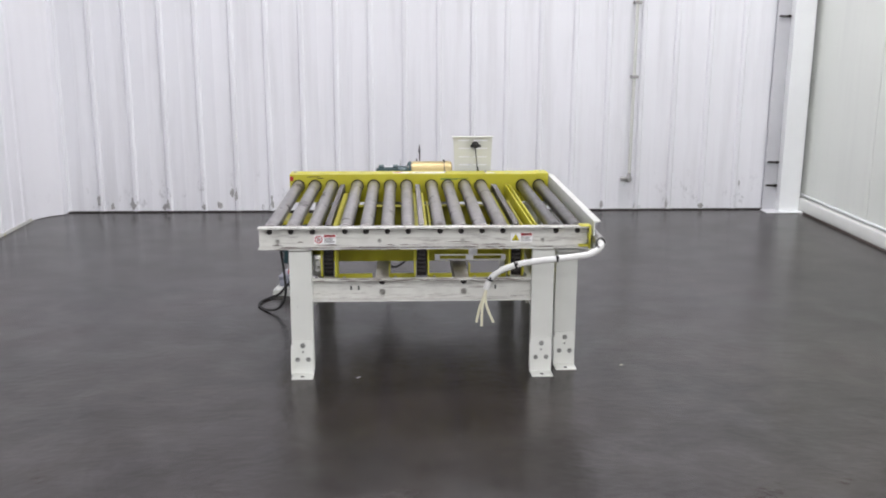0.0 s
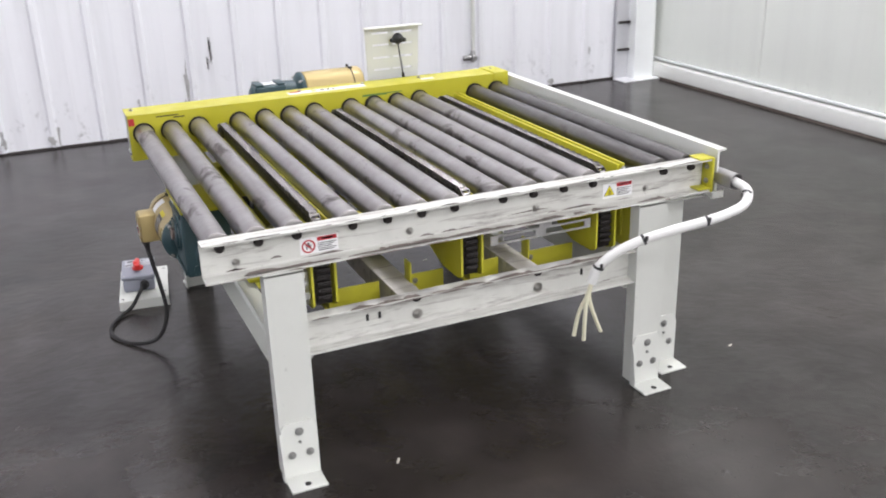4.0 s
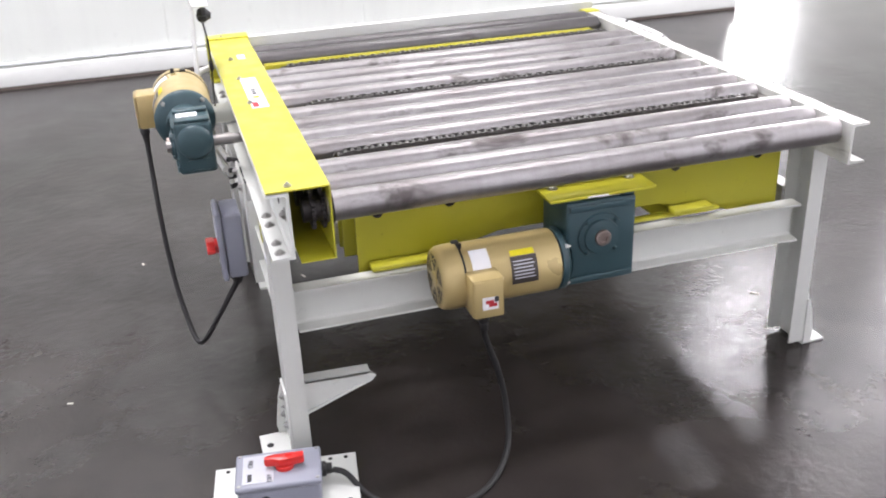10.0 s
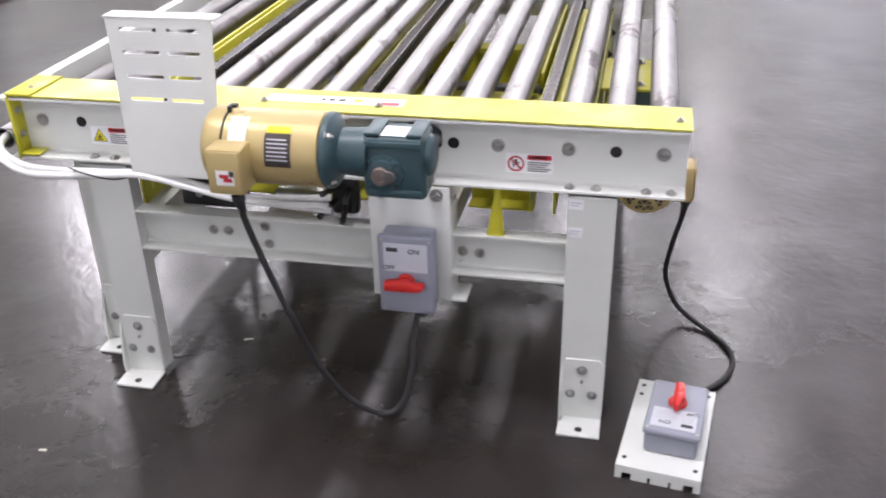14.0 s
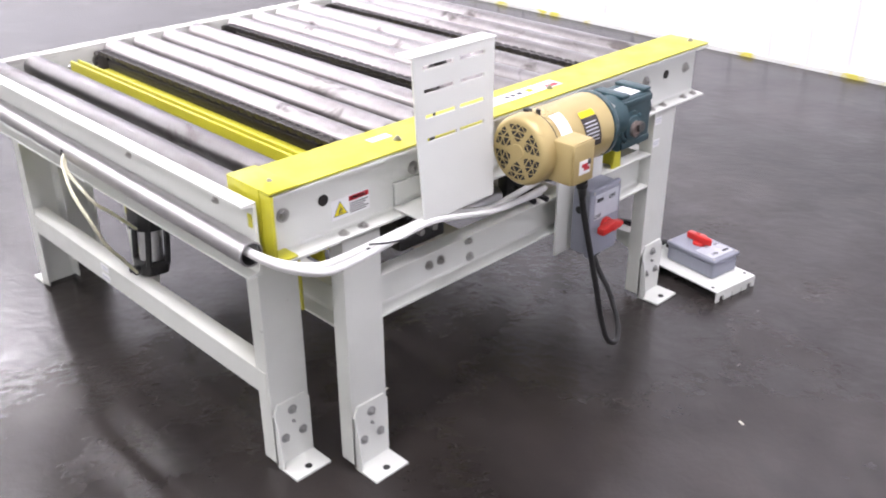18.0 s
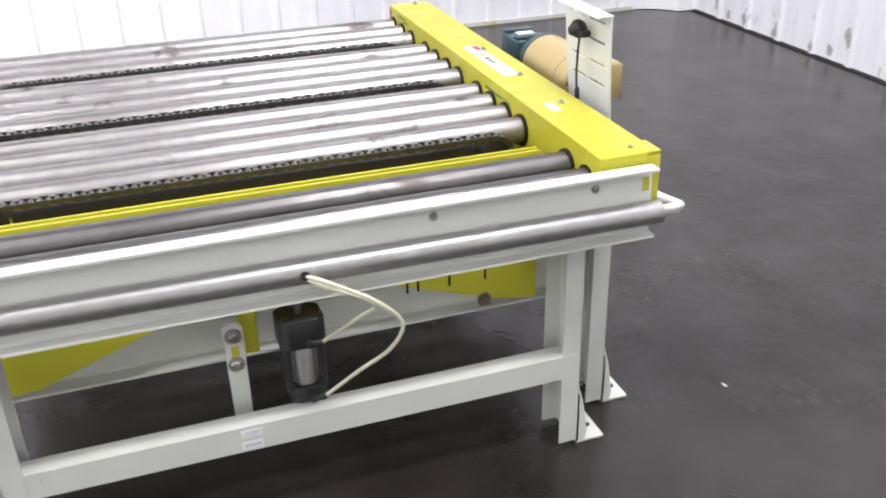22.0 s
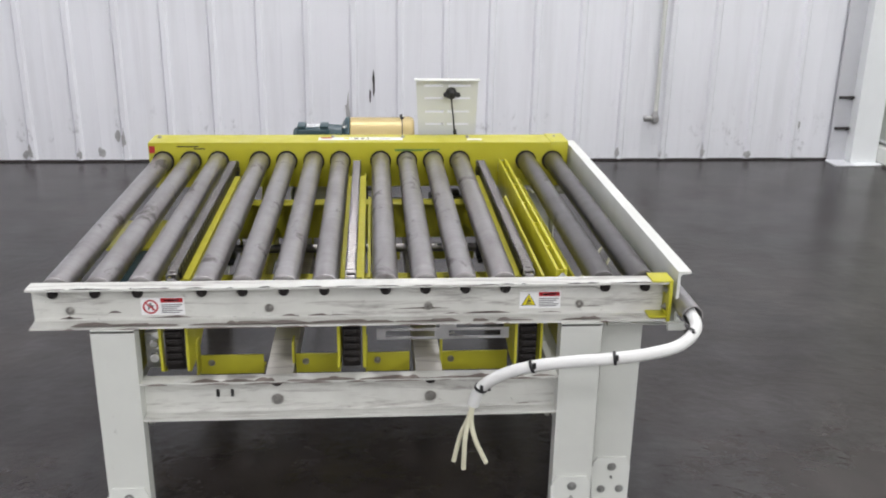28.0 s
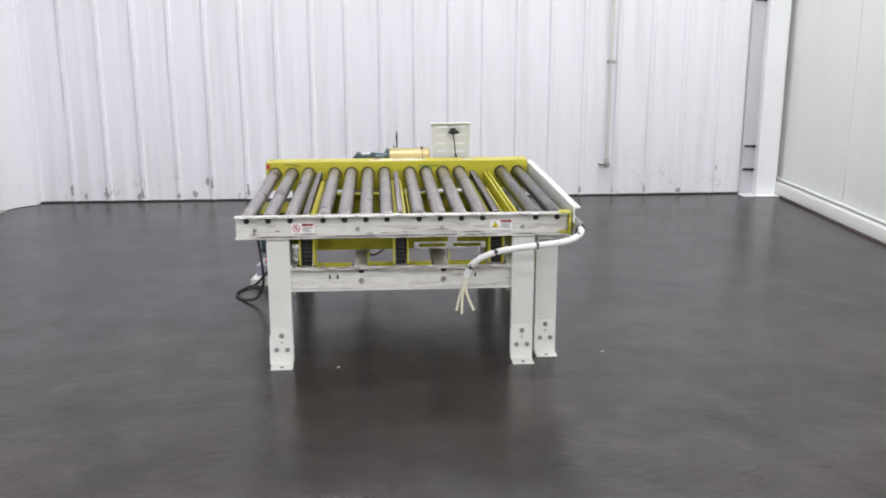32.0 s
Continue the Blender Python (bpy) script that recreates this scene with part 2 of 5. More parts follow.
RUBBER = plain("black_rubber", (0.012, 0.012, 0.012), 0.55, 0, 80, 0.3)
BLACK_PLASTIC = plain("black_plastic", (0.015, 0.015, 0.016), 0.4)
CAST = plain("black_cast_iron", (0.02, 0.021, 0.022), 0.5, 0.3, 120, 0.3, 0.1)
CHAIN = plain("oiled_chain_steel", (0.150, 0.142, 0.138), 0.30, 0.9, 200, 0.5)
CHAIN_DARK = plain("greasy_dark_steel", (0.026, 0.022, 0.021), 0.5, 0.5, 120, 0.5)
ZINC = plain("zinc_bolt_steel", (0.42, 0.41, 0.39), 0.35, 1.0, 150, 0.2)
FOOT_BOLT = plain("dulled_bolt_steel", (0.30, 0.30, 0.29), 0.5, 0.6, 150, 0.2)
GALV = plain("galvanised_pipe", (0.40, 0.39, 0.39), 0.36, 0.9, 30, 0.2)
ALU = plain("brushed_aluminium", (0.62, 0.62, 0.62), 0.3, 0.9, 60, 0.1)
CHROME = plain("chrome_shaft", (0.22, 0.21, 0.20), 0.35, 1.0)
COPPER_RUST = plain("bronzed_shaft_end", (0.25, 0.20, 0.18), 0.45, 0.8, 150, 0.35)
TUBING = plain("white_plastic_tubing", (0.72, 0.72, 0.70), 0.4, 0, 20, 0.05)
TUBING_OLD = plain("yellowed_plastic_tubing", (0.66, 0.64, 0.48), 0.4, 0, 20, 0.06)
LABEL = plain("white_label", (0.78, 0.78, 0.78), 0.5, 0, 40, 0.04)
LABEL_GREY = plain("pale_grey_label", (0.52, 0.53, 0.57), 0.5, 0, 40, 0.05)
LABEL_RED = plain("red_print", (0.42, 0.02, 0.03), 0.5)
LABEL_YELLOW = plain("yellow_print", (0.72, 0.62, 0.0), 0.5)
LABEL_GREEN = plain("green_marker_ink", (0.12, 0.22, 0.04), 0.5)
INK = plain("dark_print", (0.03, 0.03, 0.035), 0.5)
NAMEPLATE = plain("dark_nameplate", (0.06, 0.05, 0.045), 0.4, 0.5, 200, 0.3)
PALE_CARD = plain("pale_card_scrap", (0.6, 0.58, 0.5), 0.8)


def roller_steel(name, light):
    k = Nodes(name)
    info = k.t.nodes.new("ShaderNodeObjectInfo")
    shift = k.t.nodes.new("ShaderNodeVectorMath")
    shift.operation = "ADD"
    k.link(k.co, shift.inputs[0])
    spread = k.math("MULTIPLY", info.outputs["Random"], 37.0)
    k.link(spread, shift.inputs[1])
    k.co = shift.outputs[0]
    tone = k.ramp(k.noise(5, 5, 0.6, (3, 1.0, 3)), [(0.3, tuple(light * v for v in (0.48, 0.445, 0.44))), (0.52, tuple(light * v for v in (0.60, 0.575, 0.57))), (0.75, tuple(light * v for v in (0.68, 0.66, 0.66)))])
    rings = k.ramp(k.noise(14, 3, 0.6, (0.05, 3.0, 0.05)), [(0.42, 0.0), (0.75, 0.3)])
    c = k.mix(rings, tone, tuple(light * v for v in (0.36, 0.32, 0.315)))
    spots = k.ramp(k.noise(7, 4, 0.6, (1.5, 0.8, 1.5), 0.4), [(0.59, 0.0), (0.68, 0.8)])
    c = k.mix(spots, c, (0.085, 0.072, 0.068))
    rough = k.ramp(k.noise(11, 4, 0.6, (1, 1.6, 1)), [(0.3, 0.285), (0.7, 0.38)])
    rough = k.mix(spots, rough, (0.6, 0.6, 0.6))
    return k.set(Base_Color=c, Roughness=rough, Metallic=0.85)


ROLLER = roller_steel("worn_roller_steel", 0.57)
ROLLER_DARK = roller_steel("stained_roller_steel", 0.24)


def concrete():
    k = Nodes("polished_dark_concrete")
    big = k.noise(0.75, 4, 0.55, warp=0.4)
    mid = k.noise(2.6, 3, 0.55, warp=0.5)
    spot = k.noise(6, 2, 0.5, warp=0.2)
    c = k.ramp(big, [(0.34, (0.0205, 0.0172, 0.0157)), (0.5, (0.0320, 0.0270, 0.0249)), (0.66, (0.050, 0.0425, 0.0395))])
    c = k.mix(k.ramp(mid, [(0.30, 0.60), (0.66, 0.0)]), c, (0.0125, 0.0104, 0.0098))
    c = k.mix(k.ramp(spot, [(0.45, 0.0), (0.80, 0.30)]), c, (0.048, 0.040, 0.037))
    rough = k.ramp(k.noise(1.3, 3, 0.5), [(0.3, 0.225), (0.7, 0.262)])
    polish = k.ramp(k.noise(4.0, 6, 0.62, warp=0.15), [(0.34, 0.30), (0.50, 0.40), (0.66, 0.54)])
    k.bump(k.noise(26, 3, 0.58, warp=0.3), 0.34, 0.004)
    return k.set(Base_Color=c, Roughness=rough, Specular_IOR_Level=polish)


CONCRETE = concrete()


def sheet(name, colour, streak, foot):
    """Painted wall sheet with vertical streaks and scuffed dirt marks near its foot."""
    k = Nodes(name)
    runs = k.ramp(k.noise(5, 5, 0.62, (1.7, 1.7, 0.10)), [(0.48, 0.0), (0.78, streak)])
    c = k.mix(k.noise(0.9, 4), tuple(v * 0.95 for v in colour), tuple(min(1, v * 1.03) for v in colour))
    c = k.mix(runs, c, (0.42, 0.41, 0.42))
    split = k.t.nodes.new("ShaderNodeSeparateXYZ")
    k.link(k.co, split.inputs[0])
    low = k.ramp(k.math("MULTIPLY", split.outputs["Z"], 1.0), [(0.0, 1.0), (0.12, 0.75), (0.42, 0.0)])
    marks = k.ramp(k.noise(9, 7, 0.76, (1.6, 1.6, 0.9), 0.3), [(0.58, 0.0), (0.70, foot)])
    c = k.mix(k.mix(1.0, marks, low, "MULTIPLY"), c, (0.17, 0.165, 0.165))
    k.bump(k.noise(3.0, 4, 0.5, (1, 1, 0.4)), 0.12, 0.02)
    return k.set(Base_Color=c, Roughness=0.45)


WALL_SHEET = sheet("white_wall_sheet", (0.86, 0.865, 0.90), 0.26, 0.8)
WALL_SHEET_CLEAN = sheet("clean_white_wall_sheet", (0.87, 0.87, 0.91), 0.10, 0.25)
WALL_PANEL = sheet("cream_wall_panel", (0.79, 0.815, 0.76), 0.12, 0.3)
CEILING_PAINT = plain("dull_ceiling_sheet", (0.26, 0.26, 0.265), 0.7, 0, 2, 0.1)


def faded_line():
    k = Nodes("faded_yellow_line_paint")
    c = k.mix(k.ramp(k.noise(4.5, 5, 0.7), [(0.54, 0.0), (0.62, 1.0)]), (0.60, 0.60, 0.58), (0.55, 0.48, 0.08))
    return k.set(Base_Color=c, Roughness=0.7)


LINE_YELLOW = faded_line()
GREASE = plain("brown_grease", (0.13, 0.105, 0.095), 0.5, 0, 90, 0.4)
GREASE_DARK = plain("dark_brown_grease", (0.17, 0.14, 0.125), 0.55, 0, 60, 0.5)
# brown for the gap below the kerb; shade painted as a strip
BROWN_GAP = plain("brown_gap_shade", (0.14, 0.115, 0.10), 0.8, 0, 15, 0.4)
DARK_SCUFF = plain("dark_scuff", (0.40, 0.395, 0.395), 0.7, 0, 30, 0.4)
DARK_BASE = plain("dark_base_gap", (0.04, 0.035, 0.033), 0.8)

# ---- the hall ----
WEST, NORTH, EAST, SOUTH = -2.955, 7.895, 14.0, -16.0
PARTITION_X, PARTITION_END = 3.480, 1.72

bm = B()
box(bm, WEST - 0.3, EAST + 0.3, SOUTH - 0.3, NORTH + 0.3, -0.2, 0.0)
floor = tagged(part("floor", bm, CONCRETE), "polished dark grey concrete floor with stains and scuffs", "floor", kind="structure")

bm = B()
box(bm, WEST - 0.3, EAST + 0.3, SOUTH - 0.3, NORTH + 0.3, CEILING, CEILING + 0.15)
tagged(part("ceiling", bm, CEILING_PAINT), "dull grey sheet ceiling of the hall", "ceiling", kind="structure")


def rib_profile(pitch, count, depth):
    """Points (u, out) along a ribbed sheet: a lap groove and a raised rib at the start of each broad pan, and a shallow crease midway."""
    g = depth * 0.14
    pts = []
    for i in range(count):
        s = i * pitch
        pts += [(s, 0.0), (s + 0.001, -g), (s + 0.006, -g), (s + 0.008, 0.0), (s + 0.018, depth), (s + 0.044, depth), (s + 0.056, 0.0),
                (s + pitch * 0.58 - 0.006, 0.0), (s + pitch * 0.58, depth * 0.06), (s + pitch * 0.58 + 0.006, 0.0)]
    pts.append((count * pitch, 0.0))
    return pts


def ribbed_panel(bm, origin, along, out, pitch, count, height, depth, z0=0.012):
    origin, along, out = Vector(origin), Vector(along), Vector(out)
    pts = rib_profile(pitch, count, depth)
    lo = [bm.verts.new(origin + along * u + out * w + vec(0, 0, z0)) for u, w in pts]
    hi = [bm.verts.new(origin + along * u + out * w + vec(0, 0, height)) for u, w in pts]
    base_lo = [bm.verts.new(origin + along * u - out * 0.004 + vec(0, 0, z0)) for u in (pts[-1][0], 0.0)]
    for i in range(len(pts) - 1):
        bm.faces.new((lo[i], lo[i + 1], hi[i + 1], hi[i]))
    bm.faces.new(lo + base_lo)
    return bm


bm = B()
box(bm, WEST - 0.25, EAST + 0.2, NORTH + 0.01, NORTH + 0.2, 0, CEILING)
wall_north = tagged(part("wall_north", bm, WALL_SHEET), "white ribbed metal wall, streaked and scuffed near the floor", "wall", kind="structure")
bm = B()
box(bm, WEST - 0.2, WEST - 0.01, SOUTH - 0.2, NORTH + 0.01, 0, CEILING)
wall_west = tagged(part("wall_west", bm, WALL_SHEET), "white ribbed metal wall with a yellow line at its foot", "wall", kind="structure")
RIB, WRIB, RIB_X = 0.2826, 0.2135, -2.797
for i in range(7):
    bm = B()
    ribbed_panel(bm, (RIB_X + i * RIB * 3, NORTH - 0.001 * (i % 2), 0), (1, 0, 0), (0, -1, 0), RIB, 3, CEILING - 0.02, 0.017)
    part("wall_panel", bm, WALL_SHEET, wall_north, sharp=10)
for i in range(22):
    bm = B()
    ribbed_panel(bm, (WEST + 0.001 * (i % 2), NORTH - 0.002 - i * WRIB * 3, 0), (0, -1, 0), (1, 0, 0), WRIB, 3, CEILING - 0.02, 0.010)
    part("wall_panel", bm, WALL_SHEET_CLEAN, wall_west, sharp=10)
bm = B()
box(bm, WEST, WEST + 0.012, SOUTH, NORTH - 0.05, 0.0, 0.022)
tagged(part("baseboard_west", bm, LINE_YELLOW), "thin faded yellow line along the wall foot", "trim", kind="structure")
bm = B()
box(bm, WEST, PARTITION_X, NORTH - 0.012, NORTH + 0.008, 0.0, 0.012)
tagged(part("baseboard_north", bm, DARK_BASE), "dark gap under the wall sheets", "trim", kind="structure")

bm = B()
box(bm, WEST - 0.2, EAST + 0.2, SOUTH - 0.2, SOUTH, 0, CEILING)
tagged(part("wall_south", bm, WALL_PANEL), "far pale hall wall", "wall", kind="structure")
bm = B()
box(bm, EAST, EAST + 0.2, SOUTH, NORTH + 0.2, 0, CEILING)
tagged(part("wall_east", bm, WALL_PANEL), "far pale hall wall", "wall", kind="structure")
bm = B()
for k in range(8):
    box(bm, EAST - 0.05, EAST, -6.1, -2.5, 0.01 + k * 0.53, 0.53 + k * 0.53, 0.006, 1)
tagged(part("door_1", bm, WALL_PANEL), "pale sectional dock door far down the hall", "door", kind="structure")

# dark scuffs, gouges and one painted-in shaded gap low on the back wall
# the 0.25-wide mark paints the shaded opening under a bent sheet
rng = random.Random(5)
for x, z, w, h in ((0.180, 0.49, 0.016, 0.12), (0.158, 0.42, 0.020, 0.07), (0.018, 0.30, 0.030, 0.30), (0.010, 0.14, 0.045, 0.13), (0.165, 0.022, 0.25, 0.022), (-1.637, 0.047, 0.035, 0.06), (-1.359, 0.149, 0.03, 0.10), (-1.064, 0.081, 0.03, 0.10), (-0.763, 0.083, 0.03, 0.10), (-0.23, 0.061, 0.035, 0.09), (-2.50, 0.10, 0.03, 0.10), (-2.22, 0.06, 0.05, 0.06), (-1.93, 0.06, 0.03, 0.08), (1.74, 0.05, 0.03, 0.06), (2.30, 0.05, 0.03, 0.06), (2.60, 0.04, 0.05, 0.04), (-1.40, 0.166, 0.03, 0.07), (-1.96, 0.045, 0.05, 0.05), (-2.83, 0.20, 0.02, 0.06), (-2.23, 0.11, 0.02, 0.05), (0.30, 0.115, 0.05, 0.06),
                   (-1.51, 0.06, 0.05, 0.05), (1.15, 0.05, 0.07, 0.06), (0.0, 0.10, 0.02, 0.11), (-2.40, 0.05, 0.04, 0.05), (-0.80, 0.05, 0.05, 0.06), (-0.28, 0.19, 0.02, 0.09), (2.93, 0.235, 0.02, 0.04), (0.86, 0.03, 0.09, 0.03), (1.42, 0.03, 0.06, 0.03)):
    n = 11
    pts = []
    for k in range(n):
        a = 2 * math.pi * k / n
        q = rng.uniform(0.35, 1.0)
        pts.append((x + math.cos(a) * w * 0.6 * q, max(0.014, z + math.sin(a) * h * 0.75 * q)))
    off = (x - RIB_X) % RIB
    y = NORTH - (0.018 if 0.004 < off < 0.052 else 0.0035)
    part("wall_scuff", prism(B(), pts, "y", y - 0.001, y), DARK_BASE if w > 0.2 or 0.15 < x < 0.19 else DARK_SCUFF, wall_north)

# curved flashing in the corner of the two ribbed walls
bm = B()
prism(bm, [(WEST - 0.005, 7.48), (WEST + 0.012, 7.56), (WEST + 0.040, 7.64), (WEST + 0.085, 7.71), (WEST + 0.145, 7.765), (WEST + 0.185, 7.785), (WEST + 0.190, NORTH + 0.005), (WEST - 0.005, NORTH + 0.005)], "z", 0.004, CEILING - 0.02)
tagged(part("trim_corner", bm, WALL_SHEET_CLEAN, sharp=50), "curved white corner flashing between ribbed walls", "trim", kind="structure")

# smooth insulated partition with a kerb rail at its foot
bm = B()
box(bm, PARTITION_X, PARTITION_X + 0.12, PARTITION_END, NORTH, 0, 4.6)
partition = tagged(part("wall_partition", bm, WALL_PANEL), "smooth cream-white insulated panel wall", "wall", kind="structure")
for i in range(5):
    y0 = NORTH - 0.01 - (i + 1) * 1.18
    bm = B()
    box(bm, PARTITION_X - 0.006, PARTITION_X, max(y0 + 0.004, PARTITION_END), y0 + 1.176, 0.15, 4.58, 0.002, 1)
    part("panel", bm, WALL_PANEL, partition)
bm = B()
prism(bm, [(PARTITION_X, 0.016), (PARTITION_X - 0.052, 0.016), (PARTITION_X - 0.055, 0.020), (PARTITION_X - 0.055, 0.104), (PARTITION_X - 0.050, 0.112), (PARTITION_X - 0.012, 0.120), (PARTITION_X, 0.120)], "y", PARTITION_END, NORTH - 0.02)
tagged(part("baseboard_partition", bm, KERB_PALE), "white kerb rail along the panel wall foot", "trim", kind="structure")
bm = B()
box(bm, PARTITION_X - 0.050, PARTITION_X, PARTITION_END, NORTH - 0.02, 0.0, 0.016)
tagged(part("trim_gap", bm, BROWN_GAP), "brown strip painting the shaded gap under the kerb rail", "trim", kind="structure")
bm = B()
box(bm, PARTITION_X - 0.026, PARTITION_X, PARTITION_END, NORTH - 0.02, 0.132, 0.146, 0.003)
tagged(part("trim_partition", bm, KERB_WHITE), "narrow pale ledge strip above the kerb rail", "trim", kind="structure")

# white corner post with side straps
post = thing("corner_post", "white painted steel corner post, scuffed at its foot", "post")
bm = B()
channel(bm, "z", 0.0, CEILING - 0.01, 7.77, 7.893, 3.248, 3.420, 0.008, 0.008)
part("post_body", bm, KERB_WHITE, post)
part("side_column", box(B(), 3.135, 3.247, 7.855, 7.868, 0.0, CEILING - 0.01, 0.002), SHADOW_GREY, post, "grey strip standing in for the shaded recess beside the post")
part("base_plate", box(B(), 3.245, 3.440, 7.700, 7.769, 0.0, 0.012, 0.003), KERB_WHITE, post)
part("base_plate", box(B(), 3.120, 3.244, 7.700, 7.854, 0.0, 0.010, 0.003), SHADOW_GREY, post)
for z in (0.21, 0.41, 1.62):
    part("strap", box(B(), 3.150, 3.247, 7.835, 7.8545, z, z + 0.016, 0.002), DARK_BASE, post)
    part("strap_bolt", hexbolt(B(), (3.225, 7.835, z + 0.008), (0, -1, 0), 0.009, 0.006), CHAIN_DARK, post)

# conduit down the back wall with an end fitting
pipe = thing("wall_conduit", "white conduit with clamps and an end fitting on the wall", "conduit")
bm = B()
cyl(bm, (1.962, NORTH - 0.045, 0.31), (1.972, NORTH - 0.045, CEILING - 0.02), 0.014, 14)
part("pipe", bm, WHITE_CLEAN, pipe)
bm = B()
lathe(bm, (1.960, NORTH - 0.045, 0.25), (0, 0, 1), [(0, 0.012), (0.008, 0.022), (0.05, 0.022), (0.06, 0.017), (0.08, 0.016)], 16)
cyl(bm, (1.888, NORTH - 0.045, 0.28), (1.963, NORTH - 0.045, 0.28), 0.018, 14, 0.003)
cyl(bm, (1.960, NORTH, 0.28), (1.960, NORTH - 0.08, 0.28), 0.020, 14, 0.003)
part("end_fitting", bm, GALV, pipe)
for z in (1.12, 1.72, 2.6):
    bm = B()
    box(bm, 1.938, 1.998, NORTH - 0.062, NORTH, z, z + 0.025, 0.004)
    part("clamp", bm, GALV, pipe)

# high-bay fixtures round the lamps, the added y 6.2 row included
for i, (lx, ly) in enumerate(LAMPS):
    if i == 0:
        fix = thing("high_bay_fixture", "white rectangular housing of high-bay and added fill lamps under the ceiling", "lamp", "high-bay lamps")
        bm = B()
        box(bm, -0.33, 0.33, -0.68, 0.68, 0.03, 0.12, 0.02)
        part("housing", bm, WHITE_CLEAN, fix)
        for s in (-0.5, 0.5):
            bm = B()
            cyl(bm, (0, s, 0.12), (0, s, CEILING - LAMP_Z), 0.006, 8)
            part("hanger", bm, GALV, fix)
        fix.matrix_basis = pose(lx, ly, LAMP_Z)
    else:
        copy_thing(fix, pose(lx, ly, LAMP_Z))

# ---- roller conveyor frame ----
X0, X1 = -0.602, 0.860
NEAR, FAR = 4.040, 5.430           # outer flange edges of the two side rails
conveyor = thing("roller_conveyor", "white steel pallet roller conveyor with yellow chain guard, scuffed", "conveyor")

bm = B()
channel(bm, "x", X0, X1, NEAR + 0.046, NEAR, 0.576, 0.674)
near_rail = part("side_rail", bm, WHITE_WORN, conveyor, "scuffed white channel side rail with dark grease marks")
bm = B()
channel(bm, "x", X0, X1, FAR - 0.046, FAR, 0.568, 0.7105)
far_rail = part("side_rail", bm, WHITE_CLEAN, conveyor)

# cover over the roller drive chains
IN, OUT = 5.302, 5.428
GT = 0.7165              # top face of the guard
bm = B()
box(bm, X0 - 0.002, X1 + 0.006, IN, OUT, GT - 0.003, GT)
prism(bm, [(IN, GT - 0.003), (IN + 0.003, GT - 0.003), (IN + 0.003, 0.560), (IN + 0.072, 0.560), (IN + 0.072, 0.557), (IN, 0.557)], "x", X0 - 0.002, X1 + 0.006)
guard = part("chain_guard", bm, YELLOW, conveyor, "bright yellow sheet-metal chain guard with scratches")
bm = B()
box(bm, X1 - 0.055, X1 + 0.008, IN - 0.003, OUT + 0.004, GT + 0.0005, GT + 0.004, 0.001)
box(bm, X1 + 0.006, X1 + 0.0095, IN - 0.003, 5.400, 0.59, GT + 0.004, 0.001)
box(bm, X1 - 0.055, X1 + 0.008, IN - 0.0045, IN - 0.0005, 0.65, GT + 0.004, 0.001)
part("guard_end_cap", bm, YELLOW, conveyor)
for gx in (-0.580, 0.03, 0.28, 0.515, 0.832):
    bm = B()
    hexbolt(bm, (gx, 5.382, GT), (0, 0, 1), 0.006, 0.004)
    part("guard_bolt", bm, ZINC, guard)
# marker and chafe streaks on the guard
for sx, w, z, m in ((-0.47, 0.075, 0.701, RUBBER), (0.33, 0.16, 0.689, LABEL_GREEN), (0.30, 0.10, 0.685, LABEL_GREEN), (-0.43, 0.04, 0.693, RUBBER)):
    bm = B()
    box(bm, sx - w / 2, sx + w / 2, IN - 0.0006, IN + 0.0002, z, z + 0.004)
    part("scratch_mark", bm, m, guard)
bm = B()
box(bm, X0 + 0.0, X0 + 0.02, IN - 0.0006, IN + 0.0002, 0.68, 0.705)
part("scratch_mark", bm, LABEL_RED, guard)


def flat_label(name, parent, origin, u, v, w, h, rows, lift=0.0012, label="", face=None):
    """A sticker on a surface: origin is its lower corner, u and v its directions; rows are (u0, u1, v0, v1, material) prints."""
    origin, u, v = Vector(origin), Vector(u).normalized(), Vector(v).normalized()
    n = u.cross(v)
    def quad(a0, a1, b0, b1, d, mat, name_, par):
        tmp = B()
        lo = [origin + u * a + v * b for a, b in ((a0, b0), (a1, b0), (a1, b1), (a0, b1))]
        vs = [tmp.verts.new(p + n * (d - lift * 0.8)) for p in lo] + [tmp.verts.new(p + n * d) for p in lo]
        tmp.faces.new(vs[4:])
        for k in range(4):
            tmp.faces.new((vs[k], vs[(k + 1) % 4], vs[4 + (k + 1) % 4], vs[4 + k]))
        return part(name_, tmp, mat, par)
    base = quad(0, w, 0, h, lift, face or LABEL, name, parent)
    if label:
        tagged(base, label)
    for a0, a1, b0, b1, mat in rows:
        quad(a0 * w, a1 * w, b0 * h, b1 * h, lift * 1.7, mat, "print", base)
    return base, (lambda a, b, d: origin + u * (a * w) + v * (b * h) + n * d), n


